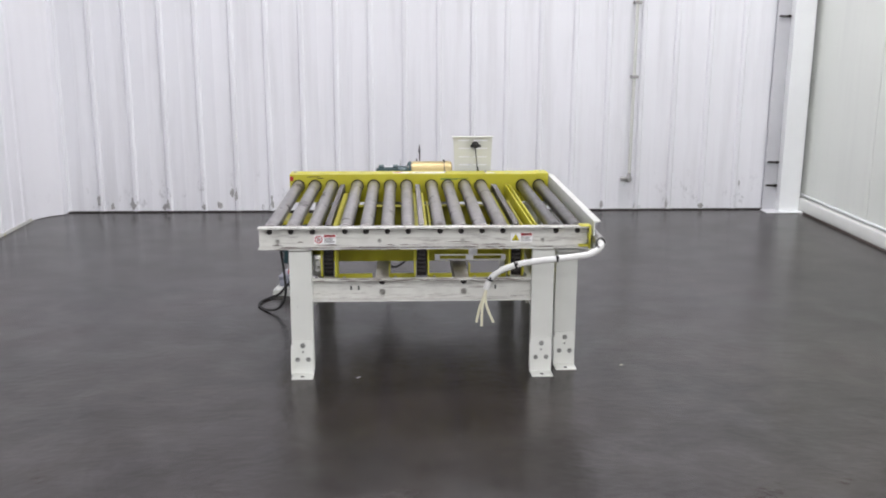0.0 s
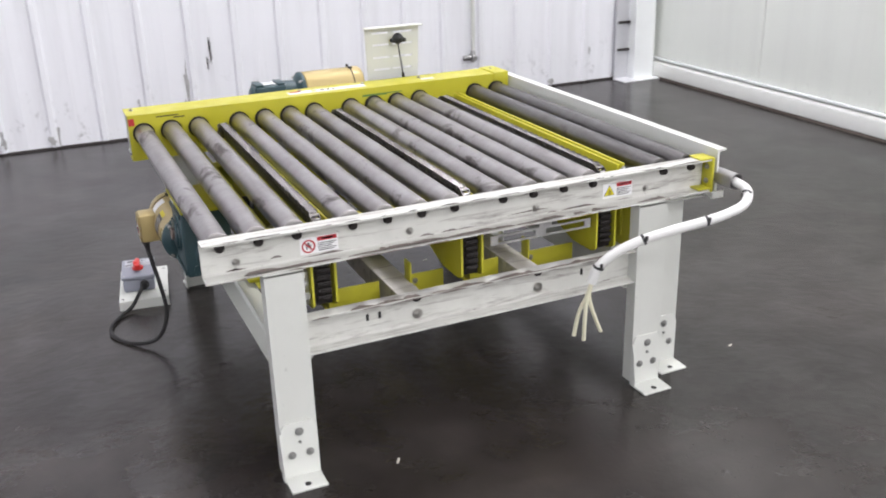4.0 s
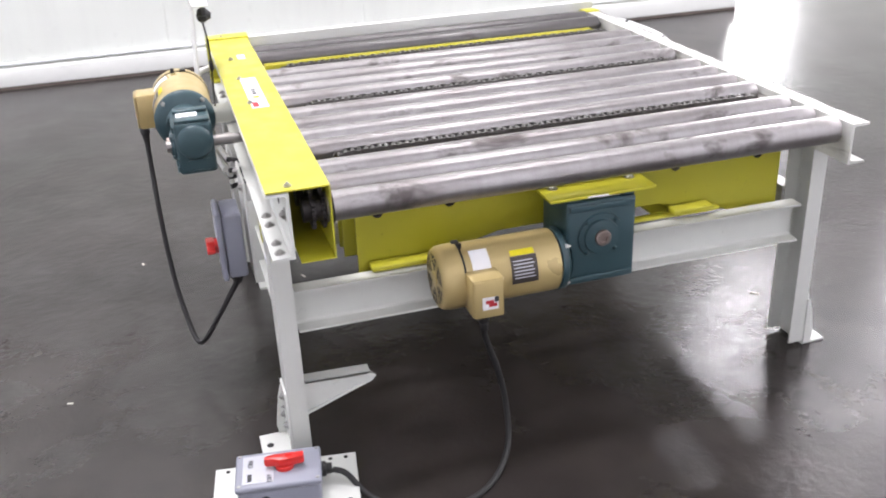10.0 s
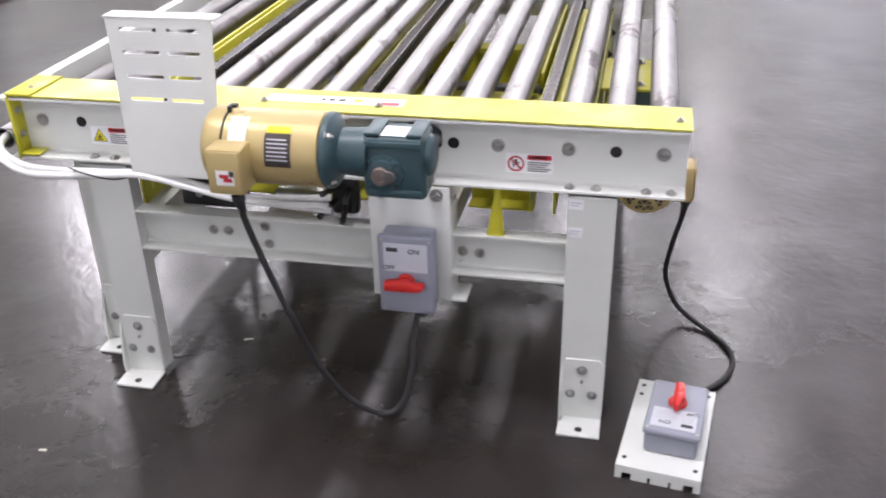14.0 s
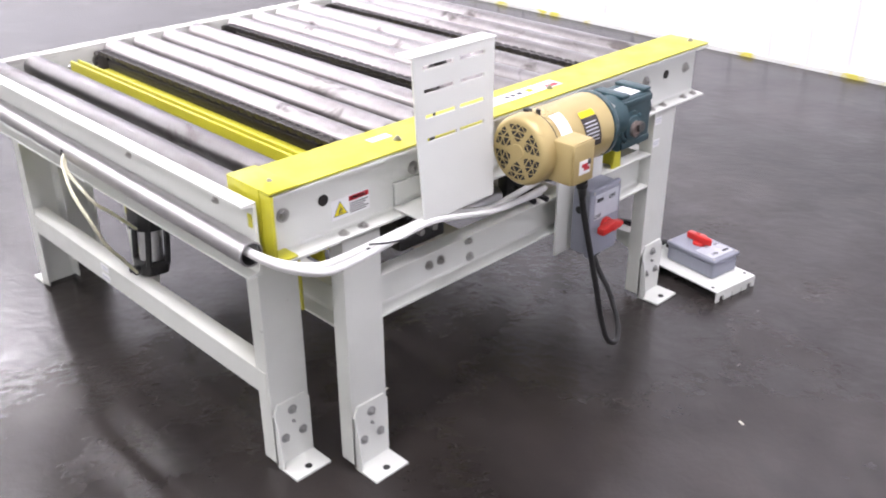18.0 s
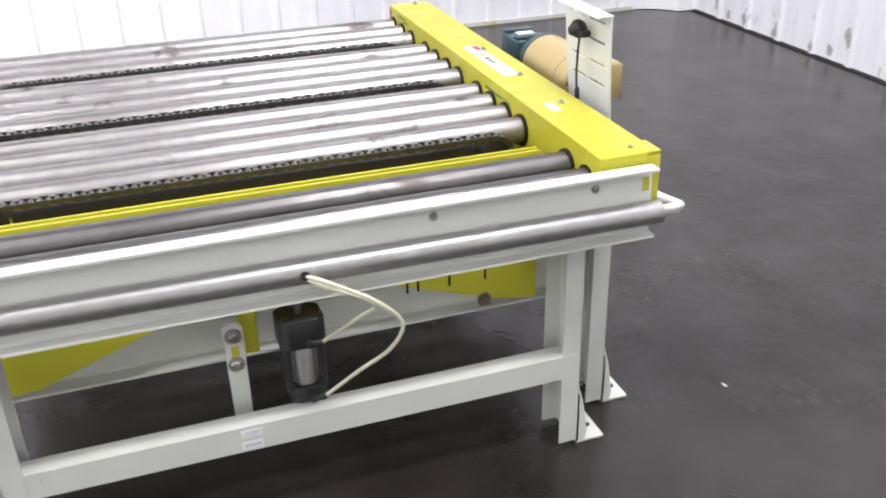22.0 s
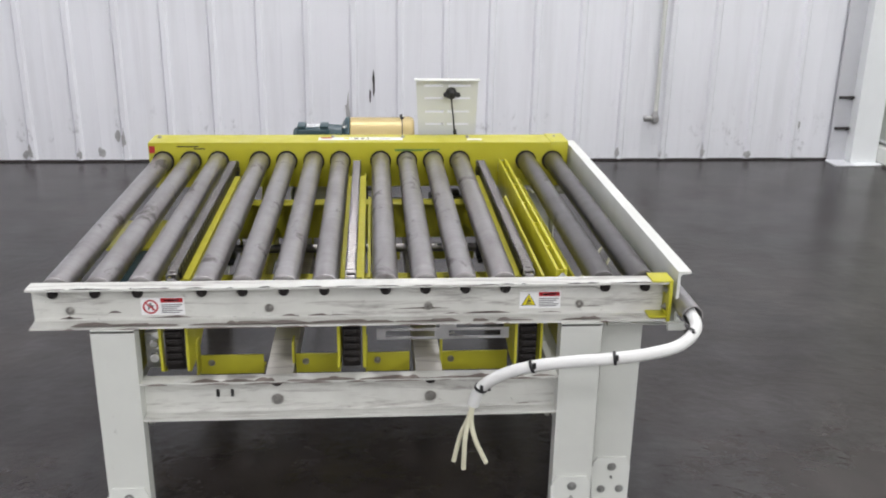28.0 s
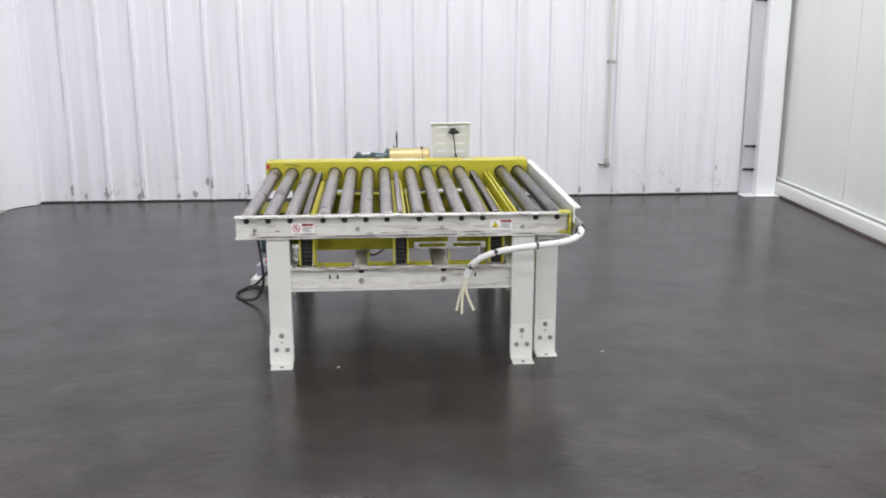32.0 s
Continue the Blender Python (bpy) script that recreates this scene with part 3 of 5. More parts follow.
def stop_sign(base, at, n, u, v, r):
    """Red ring with a bar on a warning sticker."""
    bm = B()
    lathe(bm, at, n, [(0, r), (0.0006, r), (0.0006, r * 0.78), (0, r * 0.78)], 26, caps=False)
    d = (Vector(u) - Vector(v)).normalized() * r * 0.8
    s = n.cross(d).normalized() * r * 0.1
    a = Vector(at) + n * 0.0005
    bm.faces.new([bm.verts.new(a + q) for q in (d + s, d - s, -d - s, -d + s)])
    part("red_ring", bm, LABEL_RED, base)
    bm = B()
    a = Vector(at) + n * 0.0003
    for x0, x1, y0, y1 in ((-0.14, 0.14, 0.3, 0.56), (-0.2, 0.2, -0.15, 0.25), (-0.34, -0.18, -0.5, 0.0), (0.14, 0.32, -0.5, 0.0), (0.2, 0.45, 0.05, 0.2), (-0.45, -0.2, 0.1, 0.22)):
        bm.faces.new([bm.verts.new(a + Vector(u) * (x * r) + Vector(v) * (y * r)) for x, y in ((x0, y0), (x1, y0), (x1, y1), (x0, y1))])
    part("dark_symbol", bm, INK, base)


def triangle_sign(base, at, n, u, v, r):
    for k, mat, lift in ((1.0, INK, 0.0003), (0.86, LABEL_YELLOW, 0.0006)):
        bm = B()
        a = Vector(at) + n * lift
        bm.faces.new([bm.verts.new(a + Vector(u) * (x * r * k) + Vector(v) * (y * r * k)) for x, y in ((-1, -0.72), (1, -0.72), (0, 1.0))])
        part("triangle", bm, mat, base)
    bm = B()
    a = Vector(at) + n * 0.0009
    for x0, x1, y0, y1 in ((-0.32, 0.34, -0.5, -0.36), (-0.22, 0.0, -0.3, 0.0), (0.02, 0.3, -0.2, 0.05), (-0.08, 0.1, 0.05, 0.3)):
        bm.faces.new([bm.verts.new(a + Vector(u) * (x * r) + Vector(v) * (y * r)) for x, y in ((x0, y0), (x1, y0), (x1, y1), (x0, y1))])
    part("dark_symbol", bm, INK, base)


TEXT_ROWS = [(0.46, 0.97, 0.72, 0.96, LABEL_RED), (0.55, 0.88, 0.79, 0.89, LABEL)] + [(0.47, 0.95 - 0.06 * (i % 3), 0.56 - 0.11 * i, 0.60 - 0.11 * i, INK) for i in range(5)]


def warning(parent, origin, u, kind):
    w, h = 0.098, 0.043
    base, at, n = flat_label("warning_label", parent, origin, u, (0, 0, 1), w, h, TEXT_ROWS,
                             label="white warning sticker with red heading and " + ("prohibition ring" if kind else "yellow triangle"))
    (stop_sign if kind else triangle_sign)(base, at(0.22, 0.48, 0.0014), n, Vector(u), Vector((0, 0, 1)), 0.0175 if kind else 0.018)


WEB = NEAR + 0.046
FACE, BFACE = NEAR + 0.040, FAR - 0.040   # outer faces of the rail webs
warning(near_rail, (-0.361, FACE, 0.594), (1, 0, 0), True)
warning(near_rail, (0.516, FACE, 0.597), (1, 0, 0), False)
BWEB = FAR - 0.046
warning(far_rail, (-0.238, BFACE, 0.590), (-1, 0, 0), True)
warning(far_rail, (0.701, BFACE, 0.596), (-1, 0, 0), False)
flat_label("warning_strip", guard, (-0.02, 5.340, GT), (1, 0, 0), (0, 1, 0), 0.30, 0.042,
    [(0.03, 0.16, 0.55, 0.9, LABEL_RED), (0.30, 0.36, 0.3, 0.7, LABEL_YELLOW), (0.42, 0.47, 0.35, 0.65, INK), (0.50, 0.54, 0.35, 0.65, INK), (0.57, 0.60, 0.35, 0.65, INK), (0.72, 0.86, 0.2, 0.28, LABEL_GREY), (0.72, 0.9, 0.45, 0.53, LABEL_GREY)],
    label="white warning strip on the yellow guard")
flat_label("label_patch", guard, (0.5095, 5.339, GT), (1, 0, 0), (0, 1, 0), 0.055, 0.022, [])

# axle bolts and holes along the rails
ROLL_X = [-0.555, -0.461, -0.366, -0.222, -0.129, -0.035, 0.058, 0.200, 0.293, 0.387, 0.481, 0.719, 0.815]
for i, x in enumerate(ROLL_X):
    bm = B()
    lathe(bm, (x, FACE + 0.0005, 0.650), (0, -1, 0), [(0, 0.0125), (0.004, 0.0125), (0.012, 0.009), (0.014, 0.008)], 12)
    part("axle_nut", bm, CHAIN_DARK, near_rail)
for x, bolted in ((0.815, 1), (0.719, 0), (0.481, 1), (0.387, 0), (0.293, 1), (0.200, 1), (0.058, 1), (-0.129, 0), (-0.222, 1), (-0.366, 1), (-0.461, 0), (-0.555, 1)):
    bm = B()
    if not bolted:
        lathe(bm, (x, BFACE - 0.0005, 0.648), (0, 1, 0), [(0, 0.012), (0.0018, 0.012)], 16)
        part("bolt_hole", bm, CHAIN_DARK, far_rail)
    else:
        hexbolt(bm, (x, BFACE, 0.648), (0, 1, 0), 0.010, 0.006)
        part("rail_bolt", bm, ZINC, far_rail)
for x in (-0.07, 0.30, -0.52, 0.66):
    bm = B()
    hexbolt(bm, (x, FACE, 0.607), (0, -1, 0), 0.007, 0.004)
    part("rail_bolt", bm, ZINC, near_rail)


def leg(x0, x1, outer, s, parent, name="leg", top=0.576, mat=None):
    """A channel leg whose web looks outwards (s: -1 towards -y, +1 towards +y), with a bolted foot bracket."""
    bm = B()
    channel(bm, "z", 0.012, top, outer, outer - s * 0.042, x0, x1, 0.006, 0.007)
    lg = part(name, bm, mat or WHITE, parent)
    c = (x0 + x1) / 2
    w = (x1 - x0) / 2 - 0.001
    bm = B()
    y = outer + s * 0.001
    prism(bm, [(c - w, 0.004), (c + w, 0.004), (c + w, 0.138), (c + w - 0.012, 0.165), (c - w + 0.010, 0.165), (c - w, 0.150)], "y", y, y + s * 0.005)
    box(bm, c - w, c + w, min(y, y + s * 0.071), max(y, y + s * 0.071), 0.0, 0.0065, 0.0015)
    # one bent side gusset
    gx = c + w if s > 0 else c - w
    prism(bm, [(y, 0.006), (y + s * 0.022, 0.006), (y + s * 0.026, 0.030), (y + s * 0.014, 0.110), (y + s * 0.006, 0.140), (y, 0.140)], "x", gx - 0.005, gx)
    foot = part("foot_bracket", bm, WHITE_CLEAN, lg, "white bent steel foot bracket with bolts")
    for dx, z, r in ((0, 0.138, 0.008), (-0.024, 0.072, 0.0075), (0.024, 0.072, 0.0075), (0, 0.108, 0.004)):
        bm = B()
        hexbolt(bm, (c + dx, y + s * 0.005, z), (0, s, 0), r, 0.005, r > 0.005)
        part("bolt", bm, FOOT_BOLT, foot)
    bm = B()
    lathe(bm, (c, y + s * 0.050, 0.0066), (0, 0, 1), [(0, 0.0085), (0.0008, 0.0085)], 16)
    part("anchor_hole", bm, RUBBER, foot)
    bm = B()
    box(bm, x0 - 0.0, x1 + 0.0, min(outer - s * 0.042, outer), max(outer - s * 0.042, outer), top - 0.007, top - 0.0005, 0.001)
    part("cap_plate", bm, WHITE, lg)
    return lg


leg(-0.468, -0.370, NEAR - 0.008, -1, conveyor)
leg(0.610, 0.708, NEAR - 0.008, -1, conveyor)
back_leg = leg(-0.470, -0.372, FAR - 0.004, 1, conveyor, top=0.568)
for z in (0.532, 0.468):
    flat_label("label_patch", back_leg, (-0.374, FAR - 0.004, z), (-1, 0, 0), (0, 0, 1), 0.030, 0.022, [(0.1, 0.9, 0.62, 0.74, LABEL_GREY), (0.1, 0.7, 0.36, 0.46, LABEL_GREY)])
leg(0.609, 0.707, FAR - 0.004, 1, conveyor, top=0.568)

# lower beams: front, back and the two sides
bm = B()
channel(bm, "x", -0.370, 0.610, NEAR + 0.040, NEAR, 0.337, 0.437)
front_beam = part("lower_beam", bm, WHITE_WORN, conveyor, "scuffed white lower channel beam")
bm = B()
channel(bm, "x", -0.372, 0.609, FAR - 0.046, FAR - 0.006, 0.352, 0.452)
back_beam = part("lower_beam", bm, WHITE, conveyor)
bm = B()
channel(bm, "y", NEAR + 0.05, FAR - 0.05, -0.425, -0.466, 0.322, 0.425)
part("side_beam", bm, WHITE, conveyor)
bm = B()
channel(bm, "y", NEAR + 0.05, FAR - 0.05, 0.612, 0.655, 0.300, 0.402)
part("side_beam", bm, WHITE, conveyor)
for x in (-0.060, 0.307):
    bm = B()
    box(bm, x - 0.033, x + 0.033, NEAR + 0.053, FAR - 0.053, 0.405, 0.412, 0.001)
    box(bm, x - 0.033, x - 0.027, NEAR + 0.053, FAR - 0.053, 0.35, 0.405)
    box(bm, x + 0.027, x + 0.033, NEAR + 0.053, FAR - 0.053, 0.35, 0.405)
    part("cross_member", bm, WHITE_GREASY, conveyor, "greasy white cross member under the rollers")
    for bx, z, s, bmat in ((x, 0.373, -1, ZINC), (x, 0.422, -1, CHAIN_DARK)):
        bm = B()
        hexbolt(bm, (bx, NEAR + 0.034, z), (0, s, 0), 0.010, 0.006)
        part("beam_bolt", bm, bmat, front_beam)
for x, z in ((0.438, 0.400), (0.402, 0.400), (0.306, 0.374), (0.311, 0.418), (-0.145, 0.395), (-0.183, 0.393)):
    bm = B()
    hexbolt(bm, (x, FAR - 0.040, z), (0, 1, 0), 0.008, 0.006)
    part("beam_bolt", bm, ZINC, back_beam)
for x in (-0.373, -0.426, -0.526, -0.575, 0.64, 0.69):
    bm = B()
    hexbolt(bm, (x, FAR - 0.018, 0.5735), (0, 0, 1), 0.008, 0.004)
    part("rail_bolt", bm, ZINC, far_rail)
for x in (-0.200, -0.166, 0.45):
    bm = B()
    box(bm, x - 0.004, x + 0.004, NEAR + 0.0332, NEAR + 0.0342, 0.382, 0.402, 0.0005)
    part("slot", bm, RUBBER, front_beam)
for x in (-0.36, 0.595):
    bm = B()
    cyl(bm, (x, NEAR + 0.03, 0.337), (x, NEAR + 0.03, 0.316), 0.007, 10, 0.001)
    part("beam_bolt", bm, ZINC, front_beam)

# yellow end clips on the rails
bm = B()
box(bm, X1 - 0.040, X1 + 0.010, NEAR - 0.002, NEAR + 0.055, 0.6745, 0.6785, 0.001)
box(bm, X1 + 0.002, X1 + 0.010, NEAR - 0.002, NEAR + 0.055, 0.574, 0.6745, 0.001)
box(bm, X1 - 0.040, X1 + 0.010, NEAR - 0.001, NEAR + 0.053, 0.584, 0.588, 0.001)
clip = part("end_clip", bm, YELLOW, conveyor)
for z in (0.605, 0.648):
    bm = B()
    hexbolt(bm, (X1 + 0.002, NEAR + 0.02, z), (-1, 0, 0), 0.006, 0.005)
    part("bolt", bm, ZINC, clip)
bm = B()
box(bm, X1 + 0.0, X1 + 0.007, FAR - 0.05, FAR + 0.002, 0.568, GT - 0.004, 0.001)
box(bm, X1 - 0.045, X1 + 0.007, FAR - 0.045, FAR + 0.001, 0.576, 0.580, 0.001)
clip = part("end_clip", bm, YELLOW, conveyor)
for z in (0.62, 0.675):
    bm = B()
    hexbolt(bm, (X1, FAR - 0.02, z), (-1, 0, 0), 0.006, 0.005)
    part("bolt", bm, ZINC, clip)

# ---- rollers ----
ROLL_R, ROLL_Z = 0.0315, 0.651
roll_mesh = dark_mesh = None
for x in ROLL_X:
    if roll_mesh is None:
        bm = B()
        y0, y1 = WEB + 0.012, IN + 0.006
        lathe(bm, (0, y0, 0), (0, 1, 0), [(0, 0.011), (0, ROLL_R - 0.004), (0.0015, ROLL_R - 0.0005), (0.004, ROLL_R), (0.05, ROLL_R), (y1 - y0, ROLL_R)], 40)
        ob = part("roller", bm, ROLLER, conveyor, "worn grey steel roller with dark stains")
        roll_mesh = ob.data
        ob.location = (x, 0, ROLL_Z)
        bm = B()
        cyl(bm, (0, WEB - 0.004, 0), (0, y0 + 0.002, 0), 0.011, 12)
        axle = part("axle", bm, CHAIN_DARK, ob)
        bm = B()
        lathe(bm, (0, IN - 0.007, 0), (0, 1, 0), [(0, ROLL_R + 0.0004), (0.0, ROLL_R + 0.0055), (0.0065, ROLL_R + 0.0055), (0.0065, ROLL_R + 0.0004)], 32, caps=False)
        seal = part("end_seal", bm, CHAIN_DARK, ob)
        bm = B()
        teeth = []
        for k in range(18):
            for da, rr in ((0.0, 0.0345), (0.28, 0.0345), (0.42, 0.0415), (0.62, 0.0420), (0.80, 0.0345)):
                a = 2 * math.pi * (k + da) / 18
                teeth.append((rr * math.cos(a), rr * math.sin(a)))
        for d in (0.010, 0.032):
            prism(bm, teeth, "y", IN + d, IN + d + 0.007)
            lathe(bm, (0, IN + d + 0.007, 0), (0, 1, 0), [(0, 0.026), (0.015, 0.026)], 16)
        sprocket = part("sprocket", bm, CHAIN_DARK, ob)
    else:
        mesh = roll_mesh
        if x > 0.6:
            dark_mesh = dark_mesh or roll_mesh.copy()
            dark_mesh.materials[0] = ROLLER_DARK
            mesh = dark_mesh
        ob = new("roller", mesh)
        ob.parent = conveyor
        ob.location = (x, 0, ROLL_Z)
        tagged(ob, "brown-grey stained steel roller" if x > 0.6 else "worn grey steel roller with dark stains")
        for nm, src in (("axle", axle), ("end_seal", seal), ("sprocket", sprocket)):
            o = new(nm, src.data)
            o.parent = ob

# chipped paint and grease along the near rail's top edge and the front beam
chips = random.Random(11)
for i in range(34):
    x = chips.uniform(-0.59, 0.80)
    l, w = chips.uniform(0.003, 0.024), chips.uniform(0.0015, 0.007)
    y = NEAR + 0.0005
    pts = [(x - l, y), (x - l * 0.3, y + w * chips.uniform(0.5, 1)), (x + l * 0.4, y + w), (x + l, y + w * 0.2), (x + l * 0.9, y)]
    part("paint_chip", prism(B(), pts, "z", 0.674, 0.6748), CHAIN_DARK if i % 3 else GREASE, near_rail)
for i in range(26):
    x = chips.uniform(-0.58, 0.80)
    l, h = chips.uniform(0.008, 0.075), chips.uniform(0.002, 0.009)
    z = chips.choice((0.585, 0.585, 0.600, 0.657))
    pts = [(x - l, z), (x - l * 0.4, z + h * chips.uniform(0.3, 0.9)), (x + l * chips.uniform(-0.2, 0.4), z + h), (x + l * 0.8, z + h * 0.3), (x + l, z)]
    part("grease_smear", prism(B(), pts, "y", FACE - 0.0006, FACE), GREASE, near_rail)
for i in range(16):
    x = chips.uniform(-0.34, 0.58)
    l, h = chips.uniform(0.006, 0.05), chips.uniform(0.002, 0.006)
    z = chips.choice((0.344, 0.428, 0.4295))
    pts = [(x - l, z), (x - l * 0.3, z + h * 0.8), (x + l * 0.5, z + h), (x + l, z)]
    part("grease_smear", prism(B(), pts, "y", NEAR + 0.0332, NEAR + 0.034), GREASE, front_beam)

# dark grease lying on the lower flanges and along their edges
for parent, z, y0, x_lo, x_hi, count in ((near_rail, 0.5834, NEAR + 0.001, -0.58, 0.84, 30), (front_beam, 0.4371, NEAR + 0.001, -0.35, 0.59, 26)):
    for i in range(count):
        x = chips.uniform(x_lo, x_hi)
        l, w = chips.uniform(0.010, 0.060), chips.uniform(0.006, 0.026)
        l = min(l, x - x_lo + 0.01, x_hi - x + 0.01)
        pts = [(x - l, y0), (x - l * 0.7, y0 + w * chips.uniform(0.3, 0.8)), (x - l * 0.1, y0 + w * chips.uniform(0.6, 1.0)), (x + l * 0.4, y0 + w * chips.uniform(0.5, 1.0)), (x + l * 0.8, y0 + w * 0.3), (x + l, y0)]
        part("grease_smear", prism(B(), pts, "z", z, z + 0.0005 + 0.00003 * i), GREASE_DARK, parent)
    for i in range(count // 2):
        x = chips.uniform(x_lo, x_hi)
        l, h = min(chips.uniform(0.006, 0.05), x - x_lo + 0.01, x_hi - x + 0.01), chips.uniform(0.002, 0.0045)
        zz = z - 0.0074 if parent is near_rail else z - 0.0050
        pts = [(x - l, zz), (x - l * 0.4, zz + h * 0.7), (x + l * 0.3, zz + h), (x + l, zz + h * 0.2), (x + l * 0.8, zz)]
        part("grease_smear", prism(B(), pts, "y", NEAR - 0.0005 - 0.00003 * i, NEAR), GREASE_DARK, parent)

# bracket arm on the inner side of one back leg
arm = part("stub_arm", prism(prism(B(), [(5.386, 0.178), (5.225, 0.172), (5.212, 0.160), (5.222, 0.148), (5.386, 0.088)], "x", -0.446, -0.441), [(5.386, 0.178), (5.225, 0.172), (5.225, 0.168), (5.386, 0.174)], "x", -0.446, -0.408), WHITE, conveyor)
part("stub_rim", prism(B(), [(5.386, 0.092), (5.240, 0.146), (5.240, 0.150), (5.386, 0.098)], "x", -0.452, -0.4405), WHITE_CLEAN, arm)

# ---- chain transfer between the rollers ----
transfer = thing("chain_transfer", "greasy yellow chain transfer frame with three black drive chains", "chain conveyor")
CHAIN_X = (-0.300, 0.118, 0.546)
Y0, Y1 = 4.135, 5.235


def rail_plate(bm, x, t=0.005, top=0.622, deep=0.425, mid=0.505, lo=Y0 - 0.005, hi=Y1 + 0.005):
    return prism(bm, [(lo, top), (lo, deep), (lo + 0.10, deep), (lo + 0.34, mid), (hi - 0.34, mid), (hi - 0.10, deep), (hi, deep), (hi, top)], "x", x, x + t)


def link_loop(path_pts, pitch):
    """Even points with directions along a closed way in (y, z)."""
    segs = list(zip(path_pts, path_pts[1:] + path_pts[:1]))
    total = sum((Vector(b) - Vector(a)).length for a, b in segs)
    n = int(total / pitch) // 2 * 2
    step, out, at, k = total / n, [], 0.0, 0
    for i in range(n):
        want = i * step
        while want > at + (Vector(segs[k][1]) - Vector(segs[k][0])).length + 1e-9:
            at += (Vector(segs[k][1]) - Vector(segs[k][0])).length
            k += 1
        a, b = Vector(segs[k][0]), Vector(segs[k][1])
        out.append(a + (b - a).normalized() * (want - at))
    return out


def chain_mesh():
    """A roller chain round two end wheels: pairs of side plates and a bush for every pitch."""
    way = []
    r, top = 0.043, 0.6700
    zc = top - r
    for k in range(9):
        a = math.pi * (0.5 + k / 8)
        way.append((Y0 + 0.03 + r * math.cos(a), zc + r * math.sin(a)))
    for k in range(9):
        a = math.pi * (1.5 + k / 8)
        way.append((Y1 - 0.03 + r * math.cos(a), zc + r * math.sin(a)))
    pts = link_loop(way, 0.0159)
    bm = B()
    n = len(pts)
    for i in range(n):
        a, b = pts[i], pts[(i + 1) % n]
        d = (b - a).normalized()
        m = Matrix(((1, 0, 0, 0), (0, d.x, -d.y, (a.x + b.x) / 2), (0, d.y, d.x, (a.y + b.y) / 2), (0, 0, 0, 1)))
        w = 0.0118 if i % 2 else 0.0090
        h = 0.0065 if i % 2 else 0.0045
        for s in (-1, 1):
            box(bm, s * w - 0.0016, s * w + 0.0016, -0.0088, 0.0088, -h, h, m=m)
        lathe(bm, (-w, a.x, a.y), (1, 0, 0), [(0, 0.0058), (2 * w, 0.0058)], 8)
    return bm


chain_data = None
for n, x in enumerate(CHAIN_X):
    bm = B()
    rail_plate(bm, x + 0.026)
    rail_plate(bm, x - 0.031)
    box(bm, x - 0.026, x + 0.026, Y0 + 0.07, Y1 - 0.07, 0.578, 0.632)
    rail = part("chain_rail", bm, YELLOW_CHAIN, transfer, "yellow steel chain rail stained with grease")
    bm = B()
    box(bm, x - 0.0095, x + 0.0095, Y0 + 0.072, Y1 - 0.072, 0.632, 0.6565, 0.002)
    part("wear_strip", bm, CHAIN_DARK, rail)
    if chain_data is None:
        ob = part("drive_chain", chain_mesh(), CHAIN, rail, "oily black roller chain")
        chain_data = ob.data
    else:
        ob = tagged(new("drive_chain", chain_data), "oily black roller chain")
        ob.parent = rail
    ob.location = (x, 0, 0)
    for y in (Y0 + 0.03, Y1 - 0.03):
        bm = B()
        lathe(bm, (x - 0.007, y, 0.627), (1, 0, 0), [(0, 0.033), (0.003, 0.038), (0.011, 0.038), (0.014, 0.033)], 22)
        cyl(bm, (x - 0.034, y, 0.612), (x + 0.034, y, 0.612), 0.009, 12)
        box(bm, x - 0.006, x + 0.006, y - 0.012, y + 0.012, 0.600, 0.630, 0.002)
        part("end_wheel", bm, CHAIN_DARK, rail)
    # drive drop: wheel low at the front with the chain round it
    bm = B()
    for k in range(7):
        z = 0.565 - k * 0.0185
        box(bm, x - 0.019, x + 0.019, 4.100, 4.112, z, z + 0.012, 0.003)
        box(bm, x - 0.010, x + 0.010, 4.094, 4.101, z + 0.0025, z + 0.0085, 0.002)
    box(bm, x - 0.022, x + 0.022, 4.111, 4.122, 0.437, 0.578, 0.003)
    part("front_chain_run", bm, CHAIN_DARK, rail, "black oily chain run down the front")
    bm = B()
    for s in (-1, 1):
        prism(bm, [(4.10, 0.575), (4.10, 0.44), (4.115, 0.43), (4.20, 0.43), (4.235, 0.50), (4.235, 0.575)], "x", x + s * 0.031 - 0.003, x + s * 0.031 + 0.003)
    part("end_bracket", bm, YELLOW_CHAIN, rail)
    # thin side bar
    bm = B()
    box(bm, x + 0.040, x + 0.047, Y0 + 0.05, Y1 - 0.35, 0.600, 0.640, 0.001)
    part("side_bar", bm, YELLOW_CHAIN, rail)

# side plates of the lift and the double guide bar
bm = B()
rail_plate(bm, -0.402, 0.006, 0.615, 0.405, 0.462, 4.122, 5.222)
side_plate = part("lift_plate", bm, YELLOW_SHADED_DIRTY, transfer, "yellow steel side plate, darkened for shade, streaked with grease")
for y in (5.17, 4.19, 4.42, 5.0):
    bm = B()
    hexbolt(bm, (-0.402, y, 0.555), (-1, 0, 0), 0.009, 0.006)
    part("plate_bolt", bm, CHAIN_DARK, side_plate)
for pad in ((-0.425, -0.402, 4.30, 4.62, 0.430, 0.437, 0.001), (-0.445, -0.405, 4.33, 4.44, 0.437, 0.455, 0.006), (-0.445, -0.405, 5.02, 5.20, 0.428, 0.440, 0.004)):
    part("lift_pad", box(B(), *pad), YELLOW_CHAIN, transfer)
